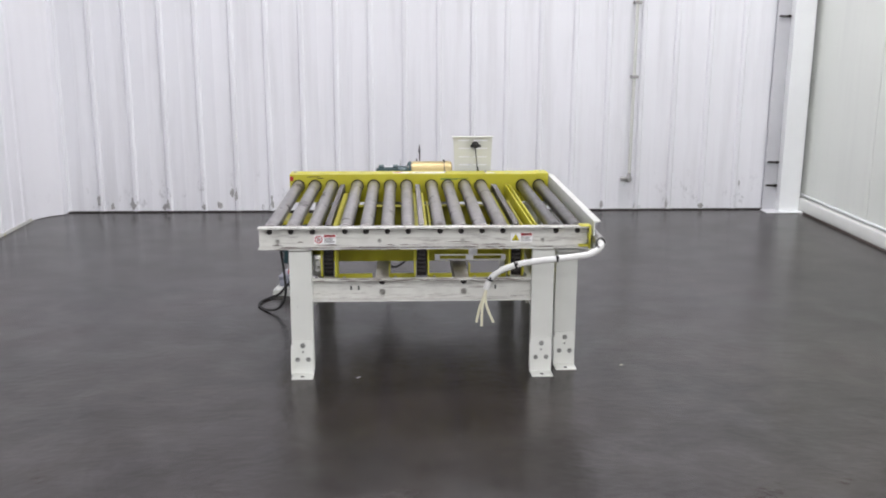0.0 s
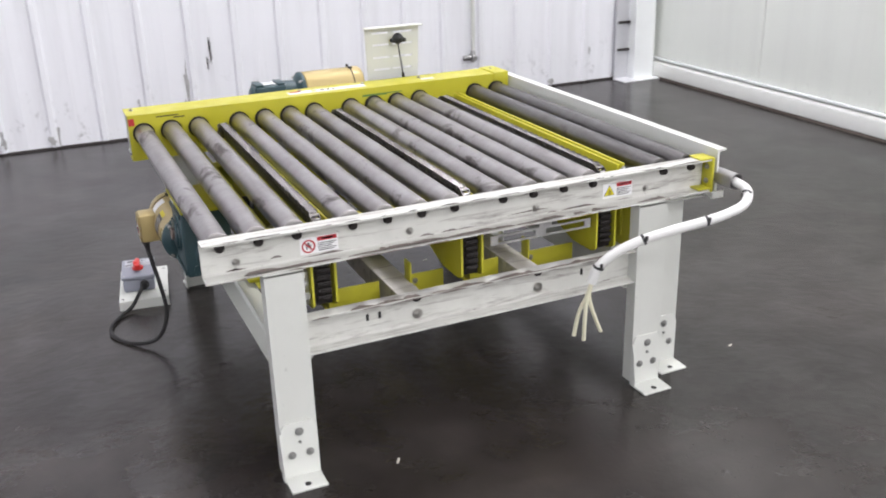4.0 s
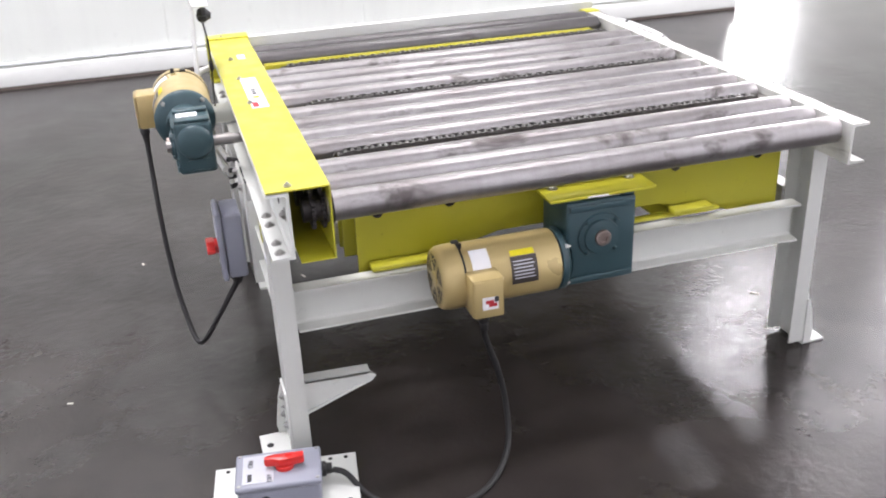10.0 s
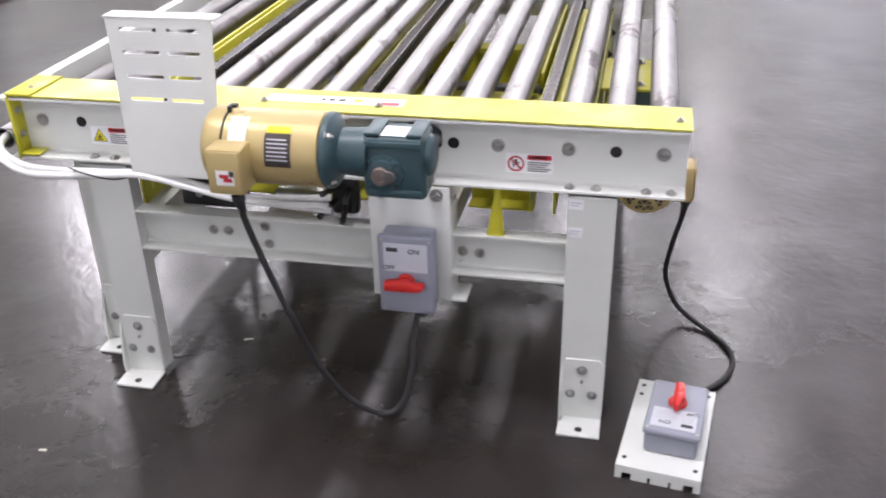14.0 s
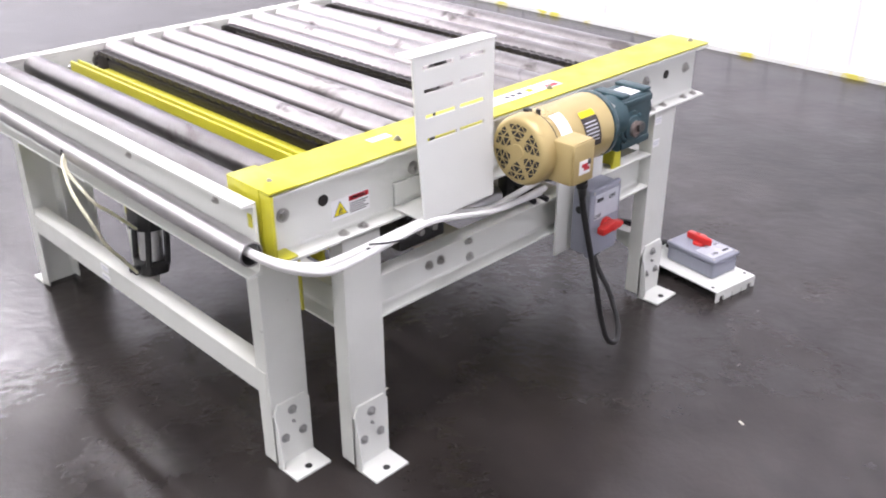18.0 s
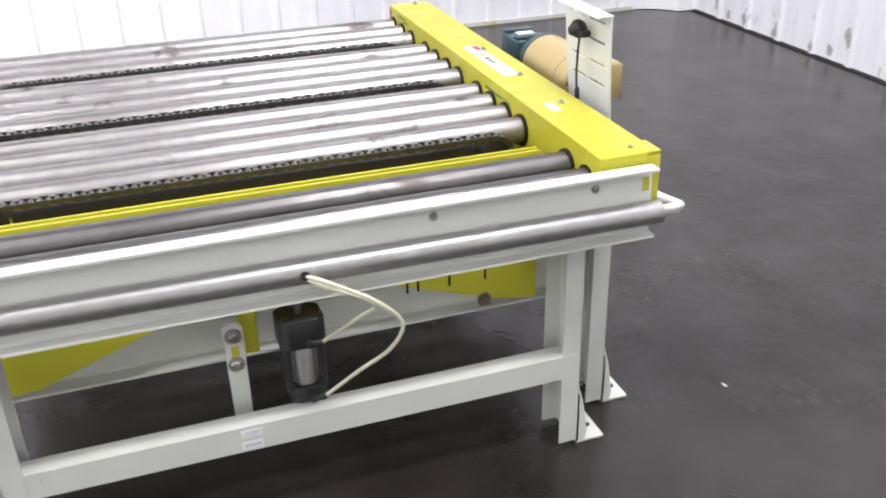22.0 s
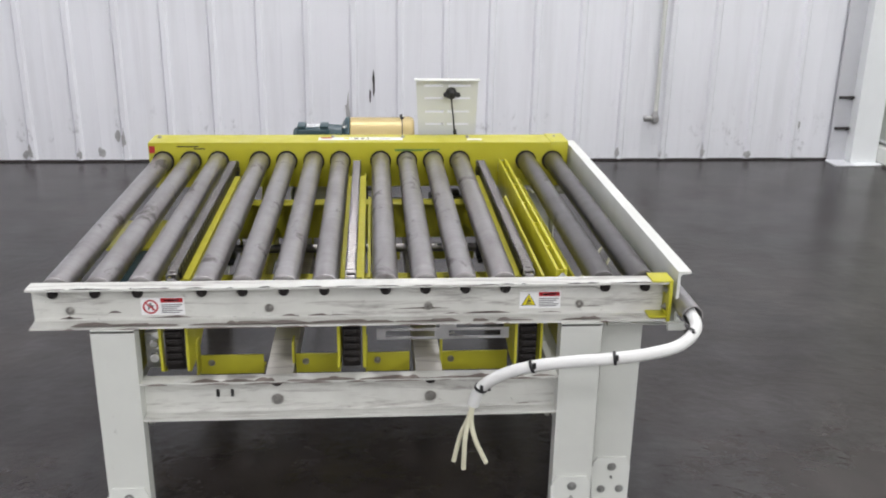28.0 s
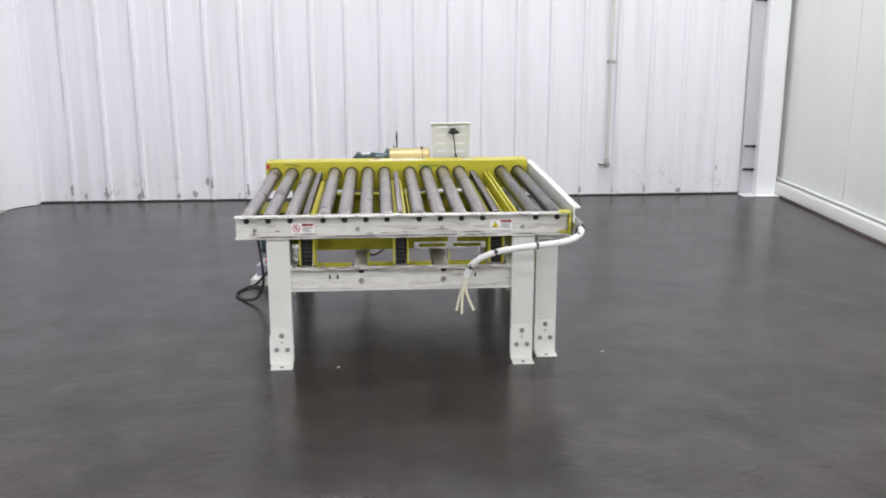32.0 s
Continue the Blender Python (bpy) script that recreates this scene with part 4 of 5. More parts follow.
far_plate = part("lift_plate", prism(B(), [(4.14, 0.60), (4.14, 0.336), (4.20, 0.340), (4.50, 0.450), (4.84, 0.453), (5.155, 0.345), (5.25, 0.330), (5.25, 0.60)], "x", 0.684, 0.690), YELLOW, transfer, "bright yellow steel side plate with an arched foot")
for y in (4.95, 4.974, 5.045, 5.128):
    part("seam", box(B(), 0.690, 0.6912, y - 0.0025, y + 0.0025, 0.40, 0.598), CHAIN_DARK, far_plate)
bm = B()
hexbolt(bm, (0.690, 5.126, 0.350), (1, 0, 0), 0.011, 0.010)
box(bm, 0.690, 0.698, 5.112, 5.140, 0.337, 0.348, 0.002)
part("plate_bolt", bm, COPPER_RUST, far_plate)
bm = B()
box(bm, 0.617, 0.624, 4.163, 5.275, 0.560, 0.663, 0.001)
box(bm, 0.637, 0.645, 4.163, 5.275, 0.440, 0.663, 0.001)
for y in (4.18, 4.36, 4.56, 4.76, 4.96, 5.16, 5.268):
    box(bm, 0.624, 0.637, y - 0.003, y + 0.003, 0.60, 0.656)
guide = part("guide_bar", bm, YELLOW, transfer, "yellow double guide bar beside the chain")
for y in (4.150, 5.278):
    bm = B()
    box(bm, 0.616, 0.647, y - 0.009, y + 0.009, 0.612, 0.648, 0.004)
    hexbolt(bm, (0.631, y, 0.648), (0, 0, 1), 0.007, 0.005)
    part("guide_block", bm, ALU, guide)

# cross plates and shafts that tie the chain rails together
for y, z0, z1 in ((4.42, 0.430, 0.560), (4.99, 0.470, 0.600)):
    bm = B()
    box(bm, -0.396, 0.612, y - 0.004, y + 0.004, z0, z1, 0.001)
    box(bm, -0.396, 0.612, y + 0.004, y + 0.055, z0, z0 + 0.006, 0.001)
    box(bm, -0.396, 0.612, y - 0.055, y - 0.004, z1 - 0.006, z1, 0.001)
    part("cross_plate", bm, YELLOW_CHAIN, transfer)
bm = B()
cyl(bm, (-0.392, 4.70, 0.535), (0.636, 4.70, 0.535), 0.0125, 16)
part("drive_shaft", bm, CHROME, transfer)
for x in CHAIN_X:
    for dx in (-0.055, 0.055):
        bm = B()
        lathe(bm, (x + dx - 0.011, 4.70, 0.535), (1, 0, 0), [(0, 0.024), (0.004, 0.030), (0.018, 0.030), (0.022, 0.024)], 20)
        box(bm, x + dx - 0.009, x + dx + 0.009, 4.655, 4.745, 0.498, 0.512, 0.003)
        part("shaft_bearing", bm, CAST, transfer)
for x, y in ((-0.14, 4.42), (0.235, 4.42), (0.235, 4.99), (-0.16, 4.99)):
    bm = B()
    box(bm, x - 0.004, x + 0.004, 4.424, 4.985, 0.437, 0.505, 0.001)
    part("tie_plate", bm, YELLOW_CHAIN, transfer)
# low cross angles near the front, one between each pair of cross members
for x0, x1 in ((-0.268, -0.108), (-0.032, 0.086), (0.150, 0.262), (0.338, 0.514)):
    for y in (4.225, 5.06):
        bm = B()
        box(bm, x0, x1, y, y + 0.005, 0.366, 0.418, 0.001)
        box(bm, x0, x1, y + 0.005, y + 0.055, 0.366, 0.372, 0.001)
        box(bm, x0, x0 + 0.005, y - 0.040, y, 0.380, 0.470, 0.001)
        part("cross_angle", bm, YELLOW_CHAIN, transfer)
    bm = B()
    hexbolt(bm, (x0 + 0.030, 4.225, 0.398), (0, -1, 0), 0.006, 0.004)
    part("angle_bolt", bm, ZINC, transfer)
# upright triangle bracket at the back
bm = B()
prism(bm, [(-0.203, 0.453), (-0.240, 0.453), (-0.229, 0.566), (-0.222, 0.566)], "y", 5.412, 5.418)
prism(bm, [(5.412, 0.453), (5.35, 0.453), (5.408, 0.56)], "x", -0.229, -0.223)
part("gusset", bm, YELLOW, transfer)
# slotted pale strip hanging under the front rail
bm = B()
for x0, x1, z0, z1 in ((0.178, 0.498, 0.530, 0.536), (0.178, 0.498, 0.508, 0.514), (0.178, 0.200, 0.514, 0.530), (0.318, 0.352, 0.514, 0.530), (0.478, 0.498, 0.514, 0.530), (0.33, 0.37, 0.536, 0.577)):
    box(bm, x0, x1, 4.108, 4.112, z0, z1)
part("slotted_strip", bm, ALU, conveyor, "pale slotted sensor strip under the rail")
bm = B()
box(bm, -0.372, -0.325, 4.125, 4.15, 0.437, 0.53, 0.003)
cyl(bm, (-0.348, 4.120, 0.47), (-0.348, 4.105, 0.47), 0.012, 12, 0.002)
cyl(bm, (-0.348, 4.120, 0.505), (-0.348, 4.108, 0.505), 0.010, 12, 0.002)
part("front_bearing_block", bm, ALU, transfer)

# ---- free-standing frame across the end: channel, pipe, legs, lift cylinder ----
stand = thing("end_guard_frame", "white steel end frame carrying a channel and a steel pipe", "frame")
bm = B()
channel(bm, "y", 4.040, 5.405, 0.880, 0.911, 0.553, 0.700)
end_channel = part("channel", bm, WHITE_CLEAN, stand)
leg(0.731, 0.829, 4.114, -1, stand, "stand_leg", top=0.553)
leg(0.728, 0.826, 5.299, 1, stand, "stand_leg", top=0.553)
bm = B()
for y in (4.085, 5.225):
    part("top_plate", box(B(), 0.735, 0.880, y, y + 0.10, 0.546, 0.5525, 0.001), WHITE, stand)
bm = B()
box(bm, 0.863, 0.903, 4.028, 4.040, 0.556, 0.576, 0.002)
part("end_tab", bm, WHITE, stand)
bm = B()
channel(bm, "y", 4.121, 5.292, 0.8275, 0.782, 0.190, 0.249)
bar = part("cross_bar", bm, WHITE, stand)
flat_label("label_patch", bar, (0.8275, 4.556, 0.224), (0, 1, 0), (0, 0, 1), 0.042, 0.018, [(0.1, 0.9, 0.55, 0.72, LABEL_GREY), (0.2, 0.8, 0.25, 0.4, LABEL_GREY)])
flat_label("label_patch", bar, (0.8275, 4.556, 0.196), (0, 1, 0), (0, 0, 1), 0.042, 0.018, [(0.1, 0.9, 0.3, 0.7, LABEL_GREY)])
bm = B()
pipe_ring(bm, (0.900, 3.975, 0.617), (0.905, 5.414, 0.607), 0.0245, 0.021, 28)
end_pipe = part("steel_pipe", bm, GALV, stand, "dull galvanised steel pipe carrying air hoses")
for y in (4.20, 4.95, 5.28):
    bm = B()
    hexbolt(bm, (0.886, y, 0.668), (1, 0, 0), 0.006, 0.004)
    part("channel_bolt", bm, ZINC, end_channel)
bm = B()
box(bm, 0.886, 0.8875, 5.385, 5.398, 0.648, 0.675)
part("paint_dab", bm, YELLOW, end_channel)

link = thing("lift_link", "white flat steel link with two bolts", "link")
bm = B()
pts = [(4.556, 0.200), (4.592, 0.200)] + [(4.573 + 0.020 * math.cos(a), 0.420 + 0.020 * math.sin(a)) for a in [math.pi * k / 8 for k in range(9)]]
prism(bm, pts, "x", 0.733, 0.741, 0.0012)
part("link_plate", bm, WHITE, link)
for z in (0.408, 0.342):
    bm = B()
    hexbolt(bm, (0.741, 4.573, z), (1, 0, 0), 0.012, 0.008)
    cyl(bm, (0.749, 4.573, z), (0.760, 4.573, z), 0.006, 10)
    part("link_bolt", bm, ZINC, link)
part("lug_mark", box(B(), 0.741, 0.7418, 4.566, 4.581, 0.356, 0.384, 0.0003), YELLOW_CHAIN, link)
bm = B()
box(bm, 0.700, 0.708, 4.590, 4.626, 0.340, 0.450, 0.002)
box(bm, 0.708, 0.7325, 4.566, 4.596, 0.350, 0.425, 0.003)
part("yellow_lug", bm, YELLOW, link)
bm = B()
box(bm, 0.733, 0.7815, 4.552, 4.596, 0.196, 0.204, 0.002)
part("link_foot", bm, WHITE, link)

cylinder = thing("air_cylinder", "square-ended pneumatic cylinder with bright barrel and black caps", "air cylinder")
lean = Matrix.Translation((0.765, 4.705, 0.206)) @ Matrix.Rotation(radians(-6), 4, "Y")
for name, z0, z1, w in (("top_cap", 0.168, 0.230, 0.047), ("bottom_cap", 0.044, 0.080, 0.038)):
    bm = B()
    c = w * 0.62
    prism(bm, [(w, -c), (w, c), (c, w), (-c, w), (-w, c), (-w, -c), (-c, -w), (c, -w)], "z", z0, z1, 0.004, lean)
    cap = part(name, bm, BLACK_PLASTIC, cylinder)
    for sy in (-1, 1):
        bm = B()
        cyl(bm, lean @ Vector((w * 0.72, sy * w * 0.72, z1 - 0.002)), lean @ Vector((w * 0.72, sy * w * 0.72, z1 + 0.008)), 0.006, 8)
        part("cap_nut", bm, CHAIN_DARK, cap)
bm = B()
lathe(bm, lean @ Vector((0, 0, 0.078)), lean.to_3x3() @ Vector((0, 0, 1)), [(0, 0.029), (0.092, 0.029)], 28)
part("barrel", bm, ALU, cylinder, "bright aluminium barrel")
for sx in (-1, 1):
    for sy in (-1, 1):
        bm = B()
        cyl(bm, lean @ Vector((sx * 0.026, sy * 0.034, 0.072)), lean @ Vector((sx * 0.026, sy * 0.034, 0.173)), 0.0075, 10)
        part("tie_rod", bm, BLACK_PLASTIC, cylinder)
bm = B()
box(bm, -0.012, 0.020, -0.017, 0.017, 0.000, 0.045, 0.003, 2, lean)
part("clevis", bm, WHITE, cylinder)
bm = B()
cyl(bm, lean @ Vector((0, 0, 0.228)), lean @ Vector((0, 0, 0.31)), 0.010, 14)
part("piston_rod", bm, CHROME, cylinder)
for z, y in ((0.182, 0.030), (0.062, 0.024)):
    bm = B()
    cyl(bm, lean @ Vector((0.036, y - 0.020, z)), lean @ Vector((0.062, y - 0.020, z)), 0.008, 10, 0.001)
    cyl(bm, lean @ Vector((0.056, y - 0.022, z)), lean @ Vector((0.056, y + 0.006, z)), 0.007, 10, 0.001)
    part("air_fitting", bm, CAST, cylinder)
a, b = lean @ Vector((0.056, 0.034, 0.182)), lean @ Vector((0.056, 0.028, 0.062))
for name, pts in (("air_tube", [(0.922, 4.698, 0.612), (0.945, 4.735, 0.602), (0.966, 4.810, 0.562), (0.957, 4.862, 0.500), (0.925, 4.845, 0.428), (0.872, 4.790, 0.355), tuple(b)]),
                  ("air_tube", [(0.922, 4.698, 0.606), (0.940, 4.740, 0.586), (0.936, 4.800, 0.552), (0.922, 4.822, 0.522), (0.885, 4.800, 0.485), tuple(a)])):
    bm = B()
    tube(bm, pts, 0.0040, 8)
    ob = part(name, bm, TUBING_OLD)
    tagged(ob, "thin yellowed plastic air tube looping from the pipe", "tube", "air tubes")
bm = B()
lathe(bm, (0.926, 4.698, 0.613), (1, 0, 0.1), [(0, 0.009), (0.001, 0.009)], 12)
part("tube_hole", bm, RUBBER, end_pipe)


def hose(name, label, pts, r, mat, n=10, ties=(), group=""):
    ob = thing(name, label, "hose", group)
    bm = B()
    tube(bm, pts, r, n)
    part("tube", bm, mat, ob)
    for i, s in ties:
        p, q = Vector(pts[i]), Vector(pts[i + 1])
        c, d = p.lerp(q, s), (q - p).normalized()
        bm = B()
        lathe(bm, c - d * 0.0035, d, [(0, r + 0.0006), (0, r + 0.0022), (0.007, r + 0.0022), (0.007, r + 0.0006)], 14, caps=False)
        box(bm, -0.004, 0.004, -0.003, 0.003, 0, 0.014, 0.001, 1, Matrix.Translation(c + Vector((0, -r, 0.0))))
        part("cable_tie", bm, BLACK_PLASTIC, ob)
    return ob


front = [(0.900, 4.10, 0.617), (0.900, 3.985, 0.617), (0.888, 3.915, 0.610), (0.838, 3.868, 0.594), (0.765, 3.848, 0.585), (0.690, 3.845, 0.577), (0.600, 3.863, 0.562), (0.520, 3.886, 0.541), (0.455, 3.912, 0.508), (0.412, 3.932, 0.466), (0.396, 3.94, 0.420)]
hose("air_hose_bundle", "white air hoses bound with black ties, drooping from a pipe end", front, 0.0135, TUBING, 14, ((2, 0.3), (5, 0.0), (7, 0.0), (9, 0.0)))
for dx, dy, z in ((-0.022, 0.01, 0.262), (0.0, -0.006, 0.250), (0.052, -0.01, 0.268)):
    bm = B()
    tube(bm, [(0.399, 3.939, 0.430), (0.388 + dx * 0.1, 3.944, 0.380), (0.380 + dx * 0.45, 3.946 + dy, 0.33), (0.378 + dx, 3.947 + dy, z)], 0.0058, 8)
    tagged(part("air_hose_end", bm, TUBING_OLD), "cut end of a white plastic air hose", "hose", "cut hose ends")

back_pts = [(0.905, 5.30, 0.607), (0.905, 5.415, 0.607), (0.880, 5.472, 0.592), (0.815, 5.497, 0.566), (0.743, 5.492, 0.558), (0.644, 5.487, 0.566), (0.533, 5.484, 0.578), (0.42, 5.480, 0.556), (0.327, 5.474, 0.530), (0.234, 5.462, 0.512), (0.130, 5.450, 0.500)]
for k, (dy, dz) in enumerate(((0, 0), (0.012, 0.008), (-0.008, 0.012))):
    pts = [(x, y + dy * min(1, i / 3), z + dz * min(1, i / 3) + (0.012 * k * math.sin(i * 0.7) if i > 4 else 0)) for i, (x, y, z) in enumerate(back_pts)]
    hose("air_hose", "white plastic air hose slung under the back rail", pts, 0.0075, TUBING, 10, ((4, 0.5),) if k == 0 else (), "slung hoses")
bm = B()
tube(bm, [(0.70, 5.500, 0.585), (0.66, 5.51, 0.578), (0.60, 5.505, 0.566), (0.56, 5.495, 0.570)], 0.002, 6)
tagged(part("tie_tail", bm, BLACK_PLASTIC), "loose tail of a black cable tie", "cable tie")

# valve block with bowl behind the back beam
valve = thing("air_valve", "black pneumatic valve with clear bowl and push-in fittings", "air valve")
bm = B()
box(bm, 0.375, 0.512, 5.300, 5.378, 0.4525, 0.516, 0.006)
box(bm, 0.40, 0.485, 5.315, 5.37, 0.516, 0.532, 0.004)
part("valve_body", bm, BLACK_PLASTIC, valve)
for x in (0.42, 0.46):
    bm = B()
    cyl(bm, (x, 5.372, 0.49), (x, 5.395, 0.49), 0.008, 10, 0.001)
    part("fitting", bm, ZINC, valve)
bm = B()
cyl(bm, (0.29, 5.35, 0.478), (0.17, 5.35, 0.478), 0.024, 20, 0.006)
part("bowl", bm, ALU, valve)
bm = B()
box(bm, 0.095, 0.155, 5.335, 5.37, 0.4525, 0.565, 0.008)
for dx, dz in ((-0.03, 0.03), (0.02, 0.045), (0.03, -0.01), (-0.02, -0.02)):
    cyl(bm, (0.125 + dx * 0.5, 5.38, 0.50 + dz * 0.5), (0.125 + dx, 5.455, 0.495 + dz), 0.007, 8, 0.001)
part("manifold", bm, BLACK_PLASTIC, valve)

# ---- gear motors ----
def gear_motor(name, label, length, r, H, x0, xm, xf, low, high, inner, boss):
    """Along local +x lies the motor, from the gearbox at the origin; local -y looks outwards, where the output shaft shows. Origin: output shaft axis."""
    ob = thing(name, label, "gear motor", "gear motors")
    Y = -0.022         # motor axis towards the outside; H: its height over the shaft
    bm = B()
    lathe(bm, (x0, Y, H), (1, 0, 0), [(0, r * 0.90), (0.004, r * 0.965), (0.012, r * 0.97), (length * 0.80, r * 0.97), (length * 0.805, r * 0.93), (length * 0.815, r * 0.93), (length * 0.82, r), (length * 0.92, r * 0.995), (length * 0.965, r * 0.965), (length * 0.99, r * 0.90), (length, r * 0.83)], 44)
    body = part("motor_body", bm, GOLD, ob, "gold painted motor shell")
    part("joint_band", lathe(B(), (x0 + length * 0.800, Y, H), (1, 0, 0), [(0, r * 0.965), (0.0005, r * 0.985), (length * 0.017, r * 0.985), (length * 0.0175, r * 0.965)], 36, caps=False), RUBBER, body)
    # fan grille: dark slots in three-sided rings on the end
    bm = B()
    xe = x0 + length + 0.0004
    # six wedges, each filled with small three-cornered holes
    def rim(rr, a):
        return Vector((xe, Y + math.cos(a) * rr * r, H + math.sin(a) * rr * r))
    for k in range(6):
        a0, a1 = math.pi / 3 * (k + 0.09), math.pi / 3 * (k + 0.91)
        for row in range(3):
            near, far = 0.26 + 0.185 * row, 0.26 + 0.185 * (row + 1) - 0.012
            n = row + 1
            lo = [rim(near, a0 + (a1 - a0) * (i / (n - 1) if n > 1 else 0.5)) for i in range(n)]
            hi = [rim(far, a0 + (a1 - a0) * i / n) for i in range(n + 1)]
            tris = [(lo[i], hi[i], hi[i + 1]) for i in range(n)] + [(hi[i + 1], lo[i], lo[i + 1]) for i in range(n - 1)]
            for t3 in tris:
                mid = (t3[0] + t3[1] + t3[2]) / 3
                bm.faces.new([bm.verts.new(mid + (p - mid) * 0.74) for p in t3])
    tagged(part("fan_grille", bm, RUBBER, body), kind="stuff")
    part("grille_hub", lathe(B(), (x0 + length, Y, H), (1, 0, 0), [(0, r * 0.22), (0.0015, r * 0.21)], 20), GOLD, body)
    bm = B()
    cyl(bm, (x0 + length * 0.80, Y - r * 0.15, H + r * 0.93), (x0 + length * 0.80, Y - r * 0.15, H + r * 1.10), 0.005, 8)
    box(bm, x0 + length * 0.78, x0 + length * 0.84, Y + r * 0.1, Y + r * 0.3, H + r * 0.95, H + r * 1.04, 0.002)
    part("lifting_lug", bm, BLACK_PLASTIC, body)
    # terminal box towards the outside, low
    bm = B()
    box(bm, x0 + length * 0.56, x0 + length * 0.56 + 0.072, -r - 0.062, -r * 0.55, H - 0.056, H + 0.036, 0.006)
    tbox = part("terminal_box", bm, GOLD, body)
    bm = B()
    box(bm, x0 + length * 0.56 + 0.003, x0 + length * 0.56 + 0.069, -r - 0.066, -r - 0.062, H - 0.053, H + 0.033, 0.003)
    part("box_cover", bm, GOLD, tbox)
    xb = x0 + length * 0.56
    flat_label("maker_badge", tbox, (xb + 0.016, -r - 0.066, H - 0.034), (1, 0, 0), (0, 0, 1), 0.036, 0.030, [(0.0, 0.25, 0.6, 1.0, INK), (0.1, 0.6, 0.25, 0.5, LABEL_RED), (0.3, 0.8, 0.5, 0.75, LABEL_RED)])
    # curved plates on the shell
    def wrap(nm, xa, xb_, a0, a1, mat, lift, par):
        bm = B()
        rr = r * 0.97 + lift
        prev = None
        for k in range(9):
            a = radians(a0 + (a1 - a0) * k / 8)
            row = [bm.verts.new((xx, Y - math.cos(a) * rr, H + math.sin(a) * rr)) for xx in (xa, xb_)]
            if prev:
                bm.faces.new((prev[0], prev[1], row[1], row[0]))
            prev = row
        return part(nm, bm, mat, par)
    plate = wrap("nameplate", x0 + length * 0.22, x0 + length * 0.44, -8, 42, NAMEPLATE, 0.0012, body)
    wrap("plate_heading", x0 + length * 0.23, x0 + length * 0.43, 43, 54, LABEL_YELLOW, 0.0016, plate)
    for k in range(6):
        wrap("print", x0 + length * (0.245 + 0.01 * (k % 2)), x0 + length * 0.42, 2 + k * 6, 4 + k * 6, LABEL_GREY, 0.0017, plate)
    wrap("white_sticker", x0 + length * 0.60, x0 + length * 0.75, 28, 68, LABEL, 0.0014, body)
    # worm gearbox
    bm = B()
    box(bm, -xf, xm, -0.055, inner, low, high, 0.009, 3)
    gear = part("gearbox", bm, TEAL, ob, "dark blue-green cast gearbox")
    bm = B()
    e = x0 - xm
    lathe(bm, (xm - 0.01, Y, H), (1, 0, 0), [(0, 0.050), (e - 0.020, 0.046), (e - 0.012, r * 0.84), (e - 0.006, r * 0.95), (e - 0.002, r * 0.985), (e + 0.008, r * 0.985), (e + 0.010, r * 0.96)], 36)
    part("motor_flange", bm, TEAL, gear)
    for k in range(4):
        a = math.pi / 4 + math.pi / 2 * k
        bm = B()
        hexbolt(bm, (x0 - 0.011, Y + r * 0.87 * math.cos(a), H + r * 0.87 * math.sin(a)), (-1, 0, 0), 0.007, 0.008)
        part("flange_bolt", bm, ZINC, gear)
    bm = B()
    lathe(bm, (0, -0.054, 0), (0, -1, 0), [(0, boss), (0.006, boss * 0.97), (0.007, boss * 0.76), (0.012, boss * 0.73), (0.014, boss * 0.5), (0.014, boss * 0.4)], 32)
    part("output_boss", bm, TEAL, gear)
    bm = B()
    lathe(bm, (0, -0.064, 0), (0, -1, 0), [(0, 0.019), (0.010, 0.019), (0.012, 0.017), (0.012, 0.010), (0.007, 0.009)], 24)
    part("output_shaft", bm, COPPER_RUST, gear)
    for k in range(4):
        a = math.pi / 4 + math.pi / 2 * k
        bm = B()
        hexbolt(bm, (boss * 0.87 * math.cos(a), -0.060, boss * 0.87 * math.sin(a)), (0, -1, 0), 0.006, 0.004, False)
        part("boss_bolt", bm, TEAL, gear)
    bm = B()
    lathe(bm, (-xf, (inner - 0.055) / 2, H * 0.9), (-1, 0, 0), [(0, 0.042), (0.005, 0.041), (0.010, 0.036), (0.013, 0.026), (0.013, 0.0)], 28, caps=False)
    part("end_cap", bm, TEAL, gear)
    for xa, xb_ in ((-xf + 0.004, -xf + 0.035), (xm - 0.035, xm - 0.004)):
        part("mounting_pad", box(B(), xa, xb_, -0.052, inner - 0.003, high, high + 0.008, 0.003), TEAL, gear)
    for za, zb in ((high - 0.022, high - 0.006), (low + 0.006, low + 0.022)):
        part("edge_rib", box(B(), -xf + 0.006, xm - 0.006, -0.060, -0.054, za, zb, 0.003), TEAL, gear)
    flat_label("gear_label", gear, (-xf + 0.037, -0.045, high + 0.0008), (1, 0, 0), (0, 1, 0), 0.05, 0.05, [(0.1, 0.9, 0.6, 0.7, LABEL_GREY), (0.1, 0.7, 0.3, 0.4, LABEL_GREY)])
    flat_label("gear_label", gear, (-xf - 0.0008, -0.035, low + 0.010), (0, 1, 0), (0, 0, 1), 0.050, 0.026, [(0.1, 0.9, 0.6, 0.7, LABEL_GREY), (0.1, 0.7, 0.3, 0.4, LABEL_GREY)])
    part("through_shaft", cyl(B(), (0, inner - 0.004, 0), (0, inner + 0.050, 0), 0.0125, 16), CHROME, gear)
